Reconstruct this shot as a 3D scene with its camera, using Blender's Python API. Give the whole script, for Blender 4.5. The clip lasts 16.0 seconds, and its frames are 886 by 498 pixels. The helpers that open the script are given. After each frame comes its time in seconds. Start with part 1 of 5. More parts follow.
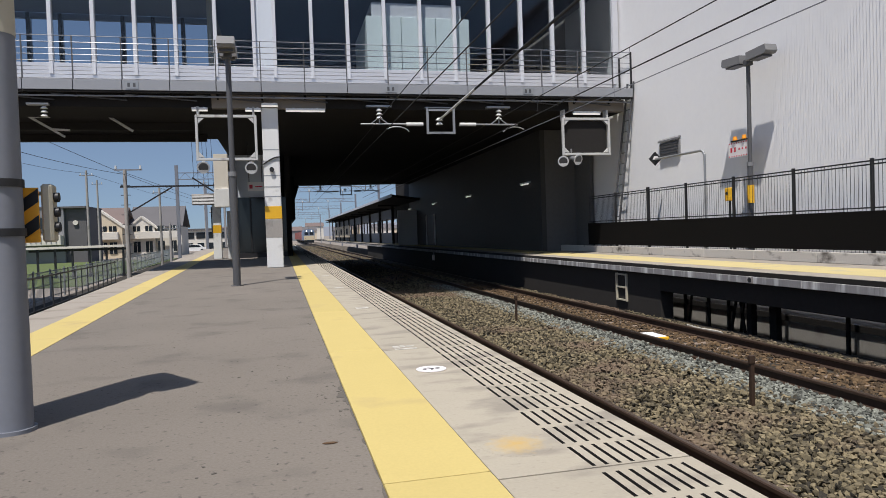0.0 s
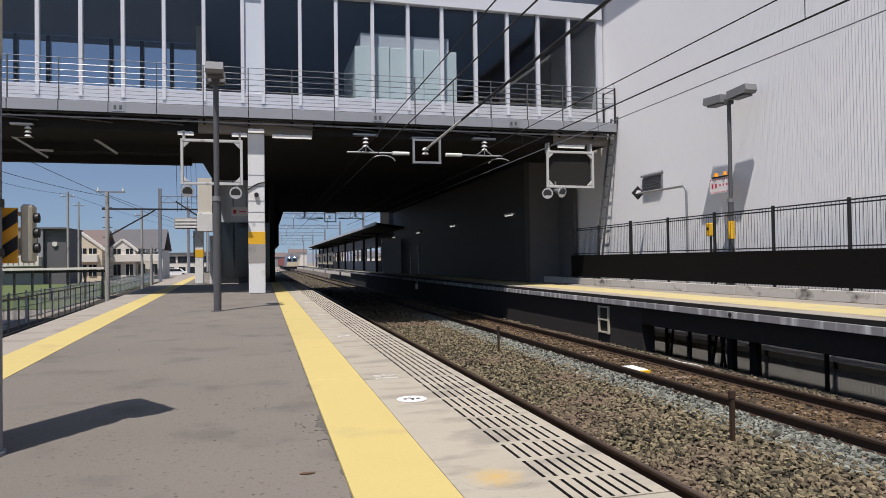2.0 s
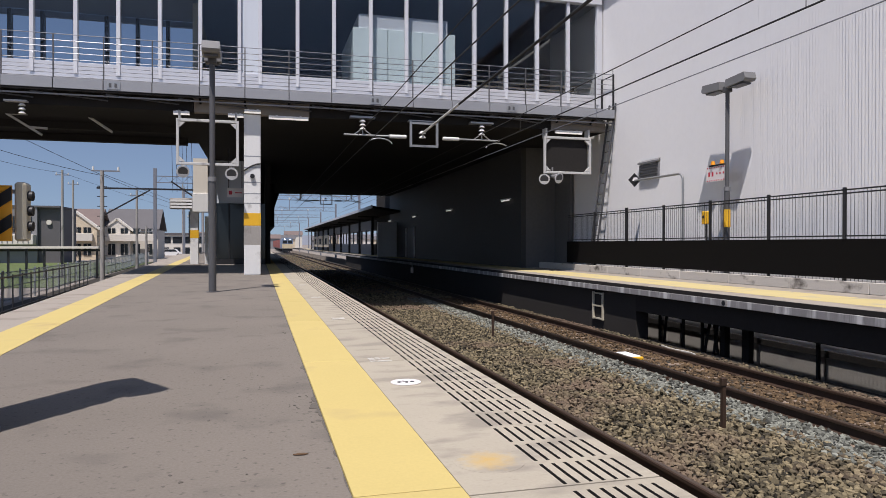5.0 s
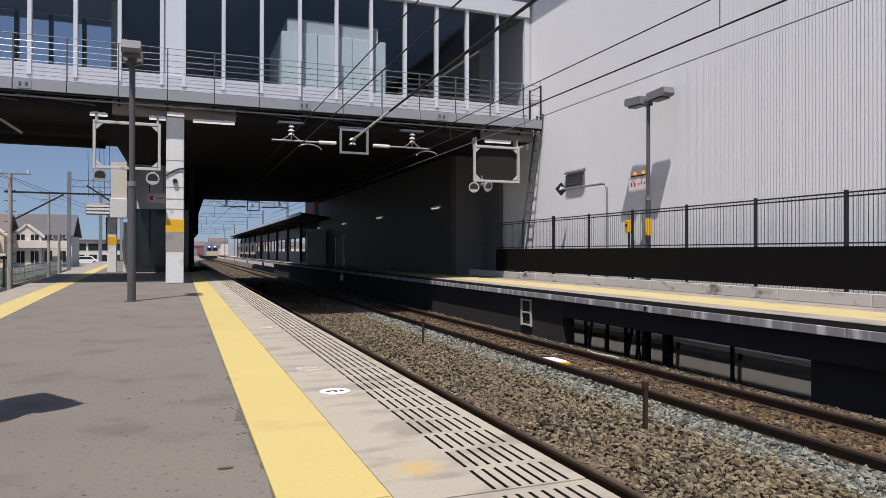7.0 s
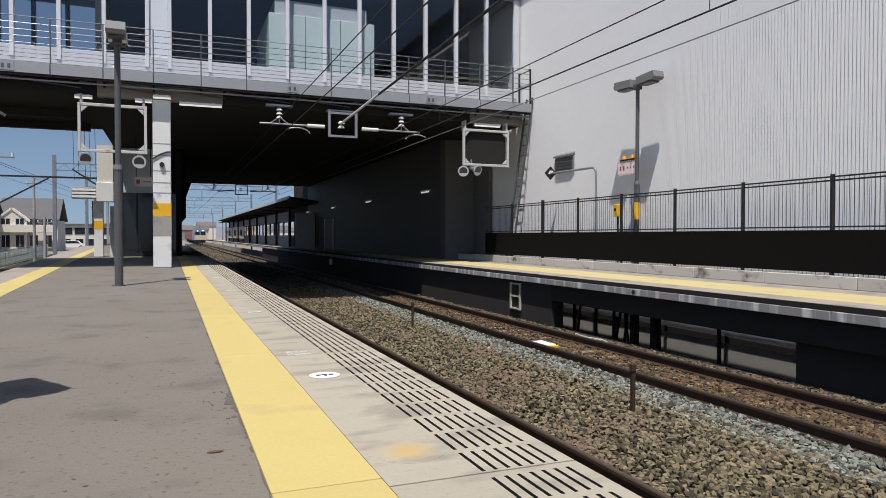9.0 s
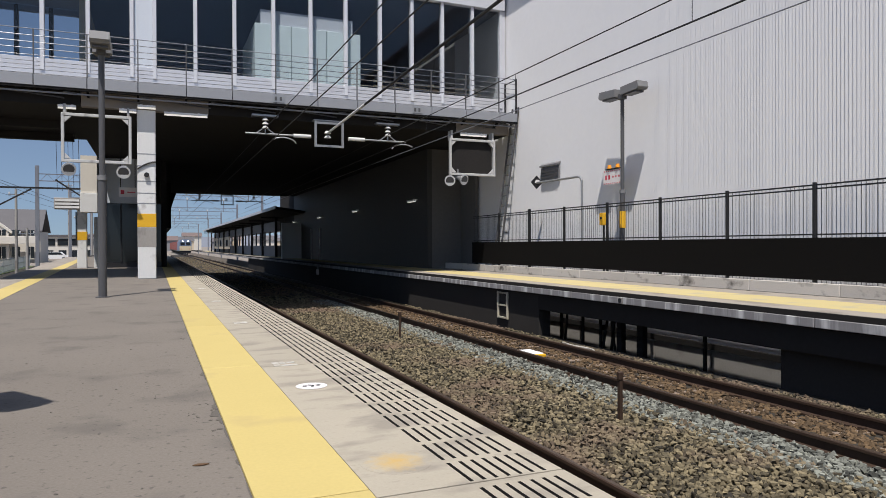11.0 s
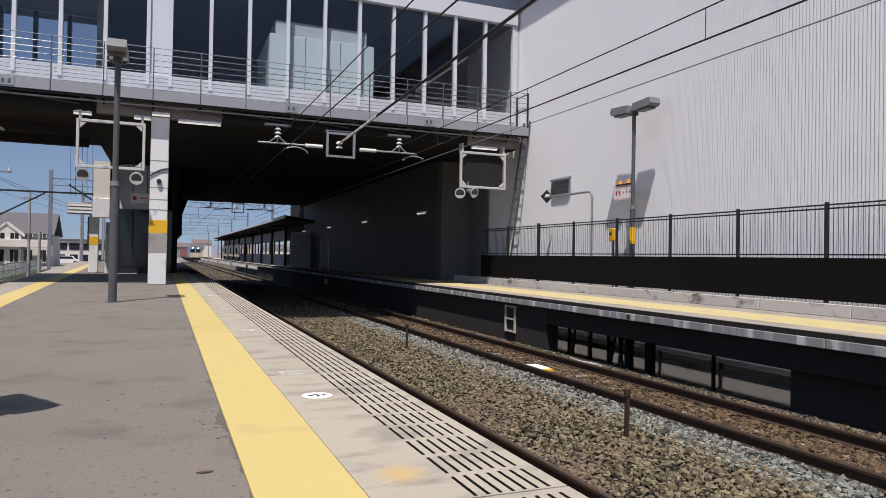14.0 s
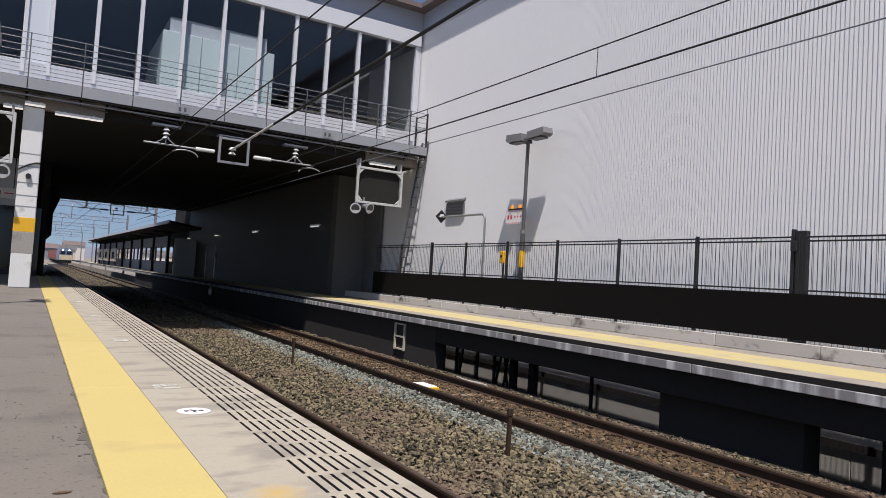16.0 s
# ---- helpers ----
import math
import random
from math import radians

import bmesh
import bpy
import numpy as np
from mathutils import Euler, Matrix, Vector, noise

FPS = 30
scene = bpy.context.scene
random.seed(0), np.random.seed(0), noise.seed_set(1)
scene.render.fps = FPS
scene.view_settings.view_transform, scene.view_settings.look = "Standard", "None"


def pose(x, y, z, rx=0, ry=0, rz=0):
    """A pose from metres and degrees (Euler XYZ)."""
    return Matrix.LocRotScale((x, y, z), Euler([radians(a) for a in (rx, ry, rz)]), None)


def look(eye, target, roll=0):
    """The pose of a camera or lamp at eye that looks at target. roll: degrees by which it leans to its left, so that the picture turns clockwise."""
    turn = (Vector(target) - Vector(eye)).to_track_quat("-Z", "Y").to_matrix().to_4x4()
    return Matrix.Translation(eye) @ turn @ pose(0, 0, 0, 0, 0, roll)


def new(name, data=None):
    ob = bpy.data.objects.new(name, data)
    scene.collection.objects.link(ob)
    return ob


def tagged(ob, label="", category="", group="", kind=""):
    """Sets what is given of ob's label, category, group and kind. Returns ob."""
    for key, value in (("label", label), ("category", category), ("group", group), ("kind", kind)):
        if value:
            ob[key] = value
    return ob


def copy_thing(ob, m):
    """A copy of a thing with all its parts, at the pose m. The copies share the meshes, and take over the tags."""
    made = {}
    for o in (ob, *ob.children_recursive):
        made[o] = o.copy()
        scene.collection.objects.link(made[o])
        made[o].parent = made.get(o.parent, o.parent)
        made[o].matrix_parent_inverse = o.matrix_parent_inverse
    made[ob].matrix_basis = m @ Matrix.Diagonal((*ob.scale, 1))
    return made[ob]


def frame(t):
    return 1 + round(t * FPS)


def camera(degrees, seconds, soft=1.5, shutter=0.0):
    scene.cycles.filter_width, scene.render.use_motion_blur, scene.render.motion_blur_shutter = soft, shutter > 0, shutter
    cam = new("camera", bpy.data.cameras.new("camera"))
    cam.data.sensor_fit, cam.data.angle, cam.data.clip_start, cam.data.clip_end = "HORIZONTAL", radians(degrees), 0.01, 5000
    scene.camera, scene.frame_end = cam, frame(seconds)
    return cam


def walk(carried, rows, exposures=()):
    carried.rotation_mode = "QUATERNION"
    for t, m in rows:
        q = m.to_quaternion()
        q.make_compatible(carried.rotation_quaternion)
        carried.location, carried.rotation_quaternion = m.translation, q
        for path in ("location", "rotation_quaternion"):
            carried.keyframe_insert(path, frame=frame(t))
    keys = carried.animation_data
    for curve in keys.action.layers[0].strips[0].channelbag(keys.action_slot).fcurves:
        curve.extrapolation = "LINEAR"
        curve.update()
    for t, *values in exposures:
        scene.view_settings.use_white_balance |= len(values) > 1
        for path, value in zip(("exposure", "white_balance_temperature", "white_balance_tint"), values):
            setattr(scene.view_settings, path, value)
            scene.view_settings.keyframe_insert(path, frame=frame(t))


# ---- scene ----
cam = camera(66.38, 16.0, soft=0.6)
EYE = (0.0, 0.0, 0.95)


def turned(yaw, pitch, roll):
    """The pose at EYE that looks along yaw (to the left of +y) and pitch, in degrees."""
    a, b = radians(yaw), radians(pitch)
    way = Vector((-math.sin(a) * math.cos(b), math.cos(a) * math.cos(b), math.sin(b)))
    return look(EYE, Vector(EYE) + way * 10, roll)


PATH = [
    (0, turned(-13.42, -1.48, -1.96)),
    (0.5, turned(-14.39, -0.36, -1.31)),
    (1, turned(-15.24, -0.57, -1.28)),
    (1.5, turned(-15.06, -0.18, -1.23)),
    (2, turned(-14.86, 0.96, -0.78)),
    (2.5, turned(-15.02, 1.14, -1.22)),
    (3, turned(-14.96, 0.55, -1.19)),
    (5.5, turned(-15.81, -0.29, 0.75)),
    (6, turned(-17.93, 0.06, 1.16)),
    (6.5, turned(-20.61, 0.19, 0.41)),
    (7, turned(-21.10, 0.26, 0.10)),
    (7.5, turned(-21.54, 0.16, -0.08)),
    (8, turned(-20.86, 0.45, -0.16)),
    (8.5, turned(-22.16, -0.78, 0.58)),
    (9, turned(-22.00, -1.09, 0.07)),
    (9.5, turned(-22.46, -0.92, -0.01)),
    (10, turned(-23.03, -0.60, 0.16)),
    (12.5, turned(-22.98, 0.11, -0.59)),
    (13, turned(-23.17, 0.55, 0.07)),
    (13.5, turned(-22.63, 0.95, 0.53)),
    (14, turned(-22.35, 0.73, 1.01)),
    (14.5, turned(-24.88, 1.28, 1.68)),
    (15, turned(-26.32, 1.64, 1.05)),
    (15.5, turned(-28.06, 1.70, 2.99)),
    (16, turned(-31.30, 2.52, 3.54)),
]
walk(cam, PATH, exposures=[(0, 0, 6500, 10), (3, 0, 6500, 13), (6.5, 0, 6500, 15), (7.5, 0, 6500, 11), (10, 0, 6500, 9), (13, 0, 6500, 14), (16, 0, 6500, 13)])

# ---- light ----
SUN_TRAVEL = Vector((0.24, 0.38, -1.0)).normalized()
sun_data = bpy.data.lights.new("sun", "SUN")
sun_data.energy, sun_data.angle, sun_data.color = 5.0, radians(0.5), (1.0, 0.955, 0.9)
sun = new("sun", sun_data)
sun.rotation_euler = SUN_TRAVEL.to_track_quat("-Z", "Y").to_euler()
world = bpy.data.worlds.new("world")
scene.world = world
world.use_nodes = True
wn = world.node_tree
sky = wn.nodes.new("ShaderNodeTexSky")
sky.sky_type, sky.sun_disc = "NISHITA", False
sky.sun_elevation = math.asin(-SUN_TRAVEL.z)
sky.sun_rotation = math.atan2(-SUN_TRAVEL.x, -SUN_TRAVEL.y)
sky.air_density, sky.dust_density, sky.ozone_density = 1.0, 1.0, 7.0
# the haze at the horizon is thin: look a little higher into the sky
way = wn.nodes.new("ShaderNodeTexCoord")
lift = wn.nodes.new("ShaderNodeVectorMath")
lift.operation = "ADD"
lift.inputs[1].default_value = (0, 0, 0.08)
wn.links.new(way.outputs["Generated"], lift.inputs[0])
wn.links.new(lift.outputs[0], sky.inputs["Vector"])
pale = wn.nodes.new("ShaderNodeHueSaturation")
pale.inputs["Saturation"].default_value = 0.85
wn.links.new(sky.outputs["Color"], pale.inputs["Color"])
wn.links.new(pale.outputs["Color"], wn.nodes["Background"].inputs["Color"])
wn.nodes["Background"].inputs["Strength"].default_value = 0.096
scene.view_settings.exposure = 0.12

# ---- materials ----


def mat(name, color, rough=0.8, vary=0.25, grain=40.0, patch=1.2, bump=0.3, metal=0.0, island=0.0, spec=0.5,
        stain=None, stain_at=0.62, stain_scale=2.0, stretch=(1, 1, 1), depth=0.01, objects=0.0, dry=0.0, pits=0.0):
    """A procedural surface: base colour, varied by a coarse and a fine noise, with relief and stains."""
    m = bpy.data.materials.new(name)
    m.use_nodes = True
    t = m.node_tree
    b = t.nodes["Principled BSDF"]
    geo = t.nodes.new("ShaderNodeNewGeometry")
    mp = t.nodes.new("ShaderNodeMapping")
    mp.inputs["Scale"].default_value = stretch
    t.links.new(geo.outputs["Position"], mp.inputs["Vector"])

    def noise_at(scale, detail=4.0):
        n = t.nodes.new("ShaderNodeTexNoise")
        n.inputs["Scale"].default_value, n.inputs["Detail"].default_value = scale, detail
        t.links.new(mp.outputs["Vector"], n.inputs["Vector"])
        return n.outputs["Fac"]

    def math_node(op, a, c):
        n = t.nodes.new("ShaderNodeMath")
        n.operation = op
        for i, v in enumerate((a, c)):
            if isinstance(v, (int, float)):
                n.inputs[i].default_value = v
            else:
                t.links.new(v, n.inputs[i])
        return n.outputs[0]

    fine, coarse = noise_at(grain, 6.0), noise_at(patch, 5.0)
    mix = math_node("ADD", math_node("MULTIPLY", fine, 0.55), math_node("MULTIPLY", coarse, 0.45))
    value = math_node("ADD", 1.0 - vary, math_node("MULTIPLY", mix, 2.0 * vary))
    if island:
        value = math_node("MULTIPLY", value, math_node("ADD", 1.0 - island, math_node("MULTIPLY", geo.outputs["Random Per Island"], 2 * island)))
    if objects:
        info = t.nodes.new("ShaderNodeObjectInfo")
        value = math_node("MULTIPLY", value, math_node("ADD", 1.0 - objects, math_node("MULTIPLY", info.outputs["Random"], 2 * objects)))
    hsv = t.nodes.new("ShaderNodeHueSaturation")
    hsv.inputs["Color"].default_value = (*color, 1)
    t.links.new(value, hsv.inputs["Value"])
    out = hsv.outputs["Color"]
    if stain:
        s_noise = noise_at(stain_scale, 7.0)
        ramp = t.nodes.new("ShaderNodeMapRange")
        ramp.inputs["From Min"].default_value, ramp.inputs["From Max"].default_value = stain_at - 0.05, stain_at + 0.08
        t.links.new(s_noise, ramp.inputs["Value"])
        mx = t.nodes.new("ShaderNodeMix")
        mx.data_type = "RGBA"
        t.links.new(ramp.outputs["Result"], mx.inputs["Factor"])
        t.links.new(out, mx.inputs[6])
        mx.inputs[7].default_value = (*stain, 1)
        out = mx.outputs[2]
    if pits:
        hole = t.nodes.new("ShaderNodeMapRange")
        hole.inputs["From Min"].default_value, hole.inputs["From Max"].default_value = 0.60, 0.70
        hole.inputs["To Min"].default_value, hole.inputs["To Max"].default_value = 1.0, 1.0 - pits
        t.links.new(noise_at(26.0, 5.0), hole.inputs["Value"])
        dim = t.nodes.new("ShaderNodeHueSaturation")
        t.links.new(out, dim.inputs["Color"])
        t.links.new(hole.outputs["Result"], dim.inputs["Value"])
        out = dim.outputs["Color"]
    t.links.new(out, b.inputs["Base Color"])
    b.inputs["Diffuse Roughness"].default_value = dry
    b.inputs["Roughness"].default_value, b.inputs["Metallic"].default_value = rough, metal
    b.inputs["Specular IOR Level"].default_value = spec
    if bump:
        bn = t.nodes.new("ShaderNodeBump")
        bn.inputs["Strength"].default_value, bn.inputs["Distance"].default_value = bump, depth
        t.links.new(mix, bn.inputs["Height"])
        t.links.new(bn.outputs["Normal"], b.inputs["Normal"])
    return m


def glowing(name, color, strength):
    m = bpy.data.materials.new(name)
    m.use_nodes = True
    b = m.node_tree.nodes["Principled BSDF"]
    b.inputs["Base Color"].default_value = (*color, 1)
    b.inputs["Emission Color"].default_value = (*color, 1)
    b.inputs["Emission Strength"].default_value = strength
    return m


def glassy(name, color, rough=0.03, alpha=1.0):
    """Thin tinted window glass: part of the light passes straight through, part is mirrored."""
    m = bpy.data.materials.new(name)
    m.use_nodes = True
    t = m.node_tree
    t.nodes.remove(t.nodes["Principled BSDF"])
    clear, shine, mix, fr = (t.nodes.new(k) for k in ("ShaderNodeBsdfTransparent", "ShaderNodeBsdfGlossy", "ShaderNodeMixShader", "ShaderNodeFresnel"))
    clear.inputs["Color"].default_value = (*color, 1)
    shine.inputs["Roughness"].default_value = rough
    fr.inputs["IOR"].default_value = 1.5
    t.links.new(fr.outputs[0], mix.inputs[0])
    t.links.new(clear.outputs[0], mix.inputs[1])
    t.links.new(shine.outputs[0], mix.inputs[2])
    t.links.new(mix.outputs[0], t.nodes["Material Output"].inputs["Surface"])
    return m


M = dict(
    asphalt=mat("asphalt", (0.164, 0.143, 0.121), 0.92, 0.42, 70, 0.55, 0.45, stain=(0.122, 0.107, 0.092), stain_at=0.60, stain_scale=1.7, dry=1.0, pits=0.4),
    fadedmark=mat("faded_white_mark", (0.52, 0.50, 0.46), 0.8, 0.2, 40, 6, 0.1, stain=(0.36, 0.33, 0.28), stain_at=0.5, stain_scale=14),
    basepanel=mat("grey_base_panel", (0.36, 0.34, 0.31), 0.9, 0.15, 25, 0.9, 0.3, stain=(0.29, 0.27, 0.245), stain_at=0.6, stain_scale=1.5),
    crack=mat("asphalt_crack", (0.11, 0.097, 0.083), 0.95, 0.4, 60, 5),
    yellow=mat("yellow_paving", (0.53, 0.42, 0.155), 0.75, 0.13, 60, 1.5, 0.2, stain=(0.45, 0.345, 0.15), stain_at=0.64, stain_scale=1.5, objects=0.03),
    edge=mat("pale_concrete", (0.375, 0.335, 0.265), 0.85, 0.18, 70, 1.6, 0.3, stain=(0.275, 0.245, 0.20), stain_at=0.56, stain_scale=2.6, stretch=(0.8, 1.6, 1), objects=0.05, pits=0.12),
    fadedyellow=mat("faded_yellow_paving", (0.52, 0.43, 0.20), 0.8, 0.12, 60, 1.5, 0.2, stain=(0.40, 0.35, 0.24), stain_at=0.6, stain_scale=1.8, objects=0.04),
    beamconc=mat("streaked_concrete", (0.245, 0.235, 0.235), 0.85, 0.3, 30, 1.5, 0.3, stain=(0.58, 0.57, 0.56), stain_at=0.55, stain_scale=2.6, stretch=(1, 1.5, 0.2)),
    kerbconc=mat("kerb_concrete", (0.50, 0.47, 0.43), 0.88, 0.2, 40, 1.3, 0.4, stain=(0.09, 0.08, 0.07), stain_at=0.61, stain_scale=2.8, stretch=(1, 0.8, 1), objects=0.08),
    oppconc=mat("beige_concrete", (0.31, 0.275, 0.235), 0.88, 0.2, 60, 1.0, 0.3, stain=(0.22, 0.19, 0.16), stain_at=0.58, stain_scale=1.6),
    # near-black for slot sides and bottoms and the opposite nosing strip
    slot=mat("slot_black", (0.012, 0.010, 0.009), 0.95, 0.3, 60, 3),
    concrete=mat("concrete", (0.33, 0.31, 0.29), 0.9, 0.25, 30, 0.9, 0.4, stain=(0.11, 0.10, 0.09), stain_at=0.62, stain_scale=1.4, stretch=(1, 1, 0.5)),
    # concrete with the shade below the overhangs put into its colour
    darkconc=mat("shade_dark_concrete", (0.036, 0.033, 0.031), 0.9, 0.3, 25, 0.8, 0.4, spec=0.2),
    # two wall greys that hold the bridge's shade, the stair wall deeper
    endwall=mat("shaded_end_wall", (0.12, 0.118, 0.115), 0.8, 0.25, 8, 0.5, 0.2),
    stairwall=mat("shaded_wall_panel", (0.047, 0.045, 0.043), 0.6, 0.25, 8, 0.5, 0.15),
    # near-black so that the colour carries the shade under bridge and platform
    soffit=mat("shade_dark_soffit", (0.024, 0.022, 0.021), 0.9, 0.3, 12, 0.6, 0.2, spec=0.2),
    # bed kept almost black: the shade in the gaps between stones
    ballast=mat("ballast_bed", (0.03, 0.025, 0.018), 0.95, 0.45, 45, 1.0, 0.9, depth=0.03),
    stone=mat("ballast_stone", (0.138, 0.112, 0.066), 0.9, 0.45, 35, 0.9, 0.4, island=0.85, stain=(0.165, 0.115, 0.08), stain_at=0.56, stain_scale=0.45),
    stonegrey=mat("grey_ballast_stone", (0.158, 0.162, 0.138), 0.9, 0.4, 35, 0.9, 0.4, island=0.8),
    stonerust=mat("rusty_ballast_stone", (0.098, 0.062, 0.031), 0.9, 0.3, 35, 0.9, 0.4, island=0.6),
    rust=mat("rusty_rail", (0.050, 0.028, 0.017), 0.7, 0.35, 30, 1.2, 0.3, metal=0.2),
    railtop=mat("rail_head", (0.12, 0.085, 0.062), 0.42, 0.3, 30, 1.2, 0.1, metal=0.6),
    sleeper=mat("sleeper_concrete", (0.22, 0.165, 0.125), 0.9, 0.3, 30, 2, 0.4),
    white=mat("white_paint", (0.78, 0.78, 0.78), 0.5, 0.08, 20, 0.8, 0.1),
    pillar=mat("white_pillar_paint", (0.72, 0.72, 0.71), 0.6, 0.10, 25, 2.5, 0.2, stain=(0.42, 0.41, 0.40), stain_at=0.66, stain_scale=2.2),
    wall=mat("white_cladding", (0.76, 0.755, 0.765), 0.6, 0.05, 6, 0.25, 0.08),
    greypaint=mat("grey_blue_paint", (0.19, 0.20, 0.23), 0.5, 0.12, 30, 2, 0.1),
    spandrel=mat("satin_aluminium", (0.66, 0.66, 0.69), 0.33, 0.06, 25, 1.5, 0.05, metal=0.35),
    stainless=mat("stainless_tube", (0.42, 0.43, 0.45), 0.16, 0.08, 40, 3, 0.03, metal=1.0),
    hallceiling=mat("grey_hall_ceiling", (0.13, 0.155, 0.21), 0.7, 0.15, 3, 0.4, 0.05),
    eave=mat("brown_eave_board", (0.17, 0.13, 0.125), 0.7, 0.15, 10, 0.8, 0.1),
    lampgrey=mat("lamp_grey_paint", (0.085, 0.085, 0.09), 0.5, 0.15, 30, 2, 0.1),
    headgrey=mat("lamp_head_grey", (0.20, 0.20, 0.205), 0.5, 0.1, 30, 2, 0.1),
    cream=mat("cream_paint", (0.50, 0.46, 0.36), 0.6, 0.12, 25, 2, 0.2),
    black=mat("black_panel", (0.004, 0.0035, 0.0035), 0.85, 0.25, 20, 0.6, 0.1, spec=0.15),
    blackmetal=mat("black_metal", (0.015, 0.015, 0.017), 0.5, 0.2, 20, 2, 0.1),
    steel=mat("galvanised_steel", (0.36, 0.37, 0.38), 0.45, 0.15, 40, 3, 0.1, metal=0.6),
    catwalk=mat("grey_fascia", (0.29, 0.30, 0.325), 0.5, 0.10, 25, 1.2, 0.1),
    mullion=mat("white_aluminium", (0.62, 0.63, 0.67), 0.4, 0.06, 25, 1.5, 0.05),
    bluecol=mat("pale_blue_panel", (0.58, 0.62, 0.68), 0.5, 0.06, 15, 1.0, 0.05),
    fascia=mat("grey_blue_soffit", (0.36, 0.39, 0.46), 0.6, 0.08, 15, 0.5, 0.05),
    glass=glassy("window_glass", (0.80, 0.84, 0.87)),
    darkglass=mat("dark_glazing", (0.012, 0.015, 0.017), 0.12, 0.2, 3, 0.5, 0.0),
    hallbox=mat("pale_green_panel", (0.70, 0.77, 0.77), 0.6, 0.05, 10, 0.6, 0.05),
    hallfloor=mat("hall_floor", (0.25, 0.25, 0.26), 0.5, 0.1, 10, 1, 0.05),
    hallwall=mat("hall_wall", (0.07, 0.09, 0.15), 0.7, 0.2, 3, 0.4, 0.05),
    yellowband=mat("amber_band", (0.75, 0.42, 0.02), 0.5, 0.08, 25, 3, 0.1),
    orange=mat("orange_lamp", (0.85, 0.32, 0.02), 0.35, 0.08, 25, 3, 0.05),
    stripe=mat("orange_stripe", (0.92, 0.42, 0.03), 0.4, 0.06, 25, 3, 0.0),
    red=mat("red_print", (0.55, 0.03, 0.06), 0.5, 0.1, 25, 3, 0.0),
    signwhite=mat("sign_white", (0.80, 0.76, 0.76), 0.4, 0.04, 25, 3, 0.0),
    grass=mat("grass_ground", (0.09, 0.12, 0.035), 0.95, 0.4, 6, 0.3, 0.6, depth=0.05),
    earth=mat("earth_ground", (0.24, 0.21, 0.18), 0.95, 0.3, 6, 0.2, 0.5, depth=0.03),
    housewall=mat("cream_house_wall", (0.62, 0.52, 0.38), 0.8, 0.08, 8, 0.4, 0.1),
    housewhite=mat("white_house_wall", (0.66, 0.62, 0.55), 0.8, 0.08, 8, 0.4, 0.1),
    housegrey=mat("grey_house_wall", (0.22, 0.22, 0.23), 0.8, 0.12, 8, 0.4, 0.1),
    roof=mat("grey_roof_tiles", (0.11, 0.105, 0.11), 0.8, 0.2, 12, 0.6, 0.3),
    roofbrown=mat("brown_roof_tiles", (0.16, 0.12, 0.11), 0.8, 0.2, 12, 0.6, 0.3),
    window=mat("far_window_glass", (0.02, 0.025, 0.03), 0.1, 0.2, 3, 1, 0.0),
    wire=mat("dark_wire", (0.02, 0.02, 0.022), 0.6, 0.1, 20, 2, 0.0),
    insulator=mat("white_porcelain", (0.72, 0.72, 0.70), 0.25, 0.05, 20, 2, 0.0),
    tube=glowing("lamp_tube", (1.0, 0.97, 0.9), 0.5),
    headlight=glowing("train_headlight", (1.0, 0.96, 0.85), 6.0),
    container=mat("red_brown_container", (0.28, 0.075, 0.06), 0.7, 0.2, 10, 0.6, 0.2),
    locoblue=mat("loco_blue", (0.16, 0.21, 0.30), 0.5, 0.15, 10, 0.8, 0.1),
    lococream=mat("loco_cream", (0.62, 0.52, 0.34), 0.5, 0.12, 10, 0.8, 0.1),
    frame=mat("dull_white_paint", (0.50, 0.50, 0.49), 0.5, 0.12, 25, 2, 0.1, stain=(0.3, 0.29, 0.28), stain_at=0.64, stain_scale=3),
    beam=mat("brown_grey_beam", (0.26, 0.225, 0.19), 0.8, 0.15, 20, 1.0, 0.2),
    leaf=mat("dry_leaf", (0.11, 0.06, 0.028), 0.8, 0.25, 60, 10, 0.3),
)

# faded paint that thins out to the bare concrete round it
t = M["edge"].copy()
t.name = "worn_yellow_mark"
M["wornmark"] = t
t = t.node_tree
b = t.nodes["Principled BSDF"]
bare = b.inputs["Base Color"].links[0].from_socket
here, far_off, rub, sum_, fade, mx = (t.nodes.new("ShaderNode" + k) for k in ("TexCoord", "VectorMath", "TexNoise", "Math", "MapRange", "Mix"))
far_off.operation, rub.inputs["Scale"].default_value, sum_.operation, mx.data_type = "LENGTH", 22.0, "MULTIPLY_ADD", "RGBA"
sum_.inputs[1].default_value = 0.16
fade.inputs["From Min"].default_value, fade.inputs["From Max"].default_value = 0.225, 0.085
fade.inputs["To Max"].default_value = 0.95
t.links.new(here.outputs["Object"], far_off.inputs[0])
t.links.new(here.outputs["Object"], rub.inputs["Vector"])
t.links.new(rub.outputs["Fac"], sum_.inputs[0])
t.links.new(far_off.outputs["Value"], sum_.inputs[2])
t.links.new(sum_.outputs[0], fade.inputs["Value"])
t.links.new(fade.outputs["Result"], mx.inputs["Factor"])
t.links.new(bare, mx.inputs[6])
mx.inputs[7].default_value = (0.50, 0.34, 0.12, 1)
t.links.new(mx.outputs[2], b.inputs["Base Color"])

# ---- mesh helpers ----


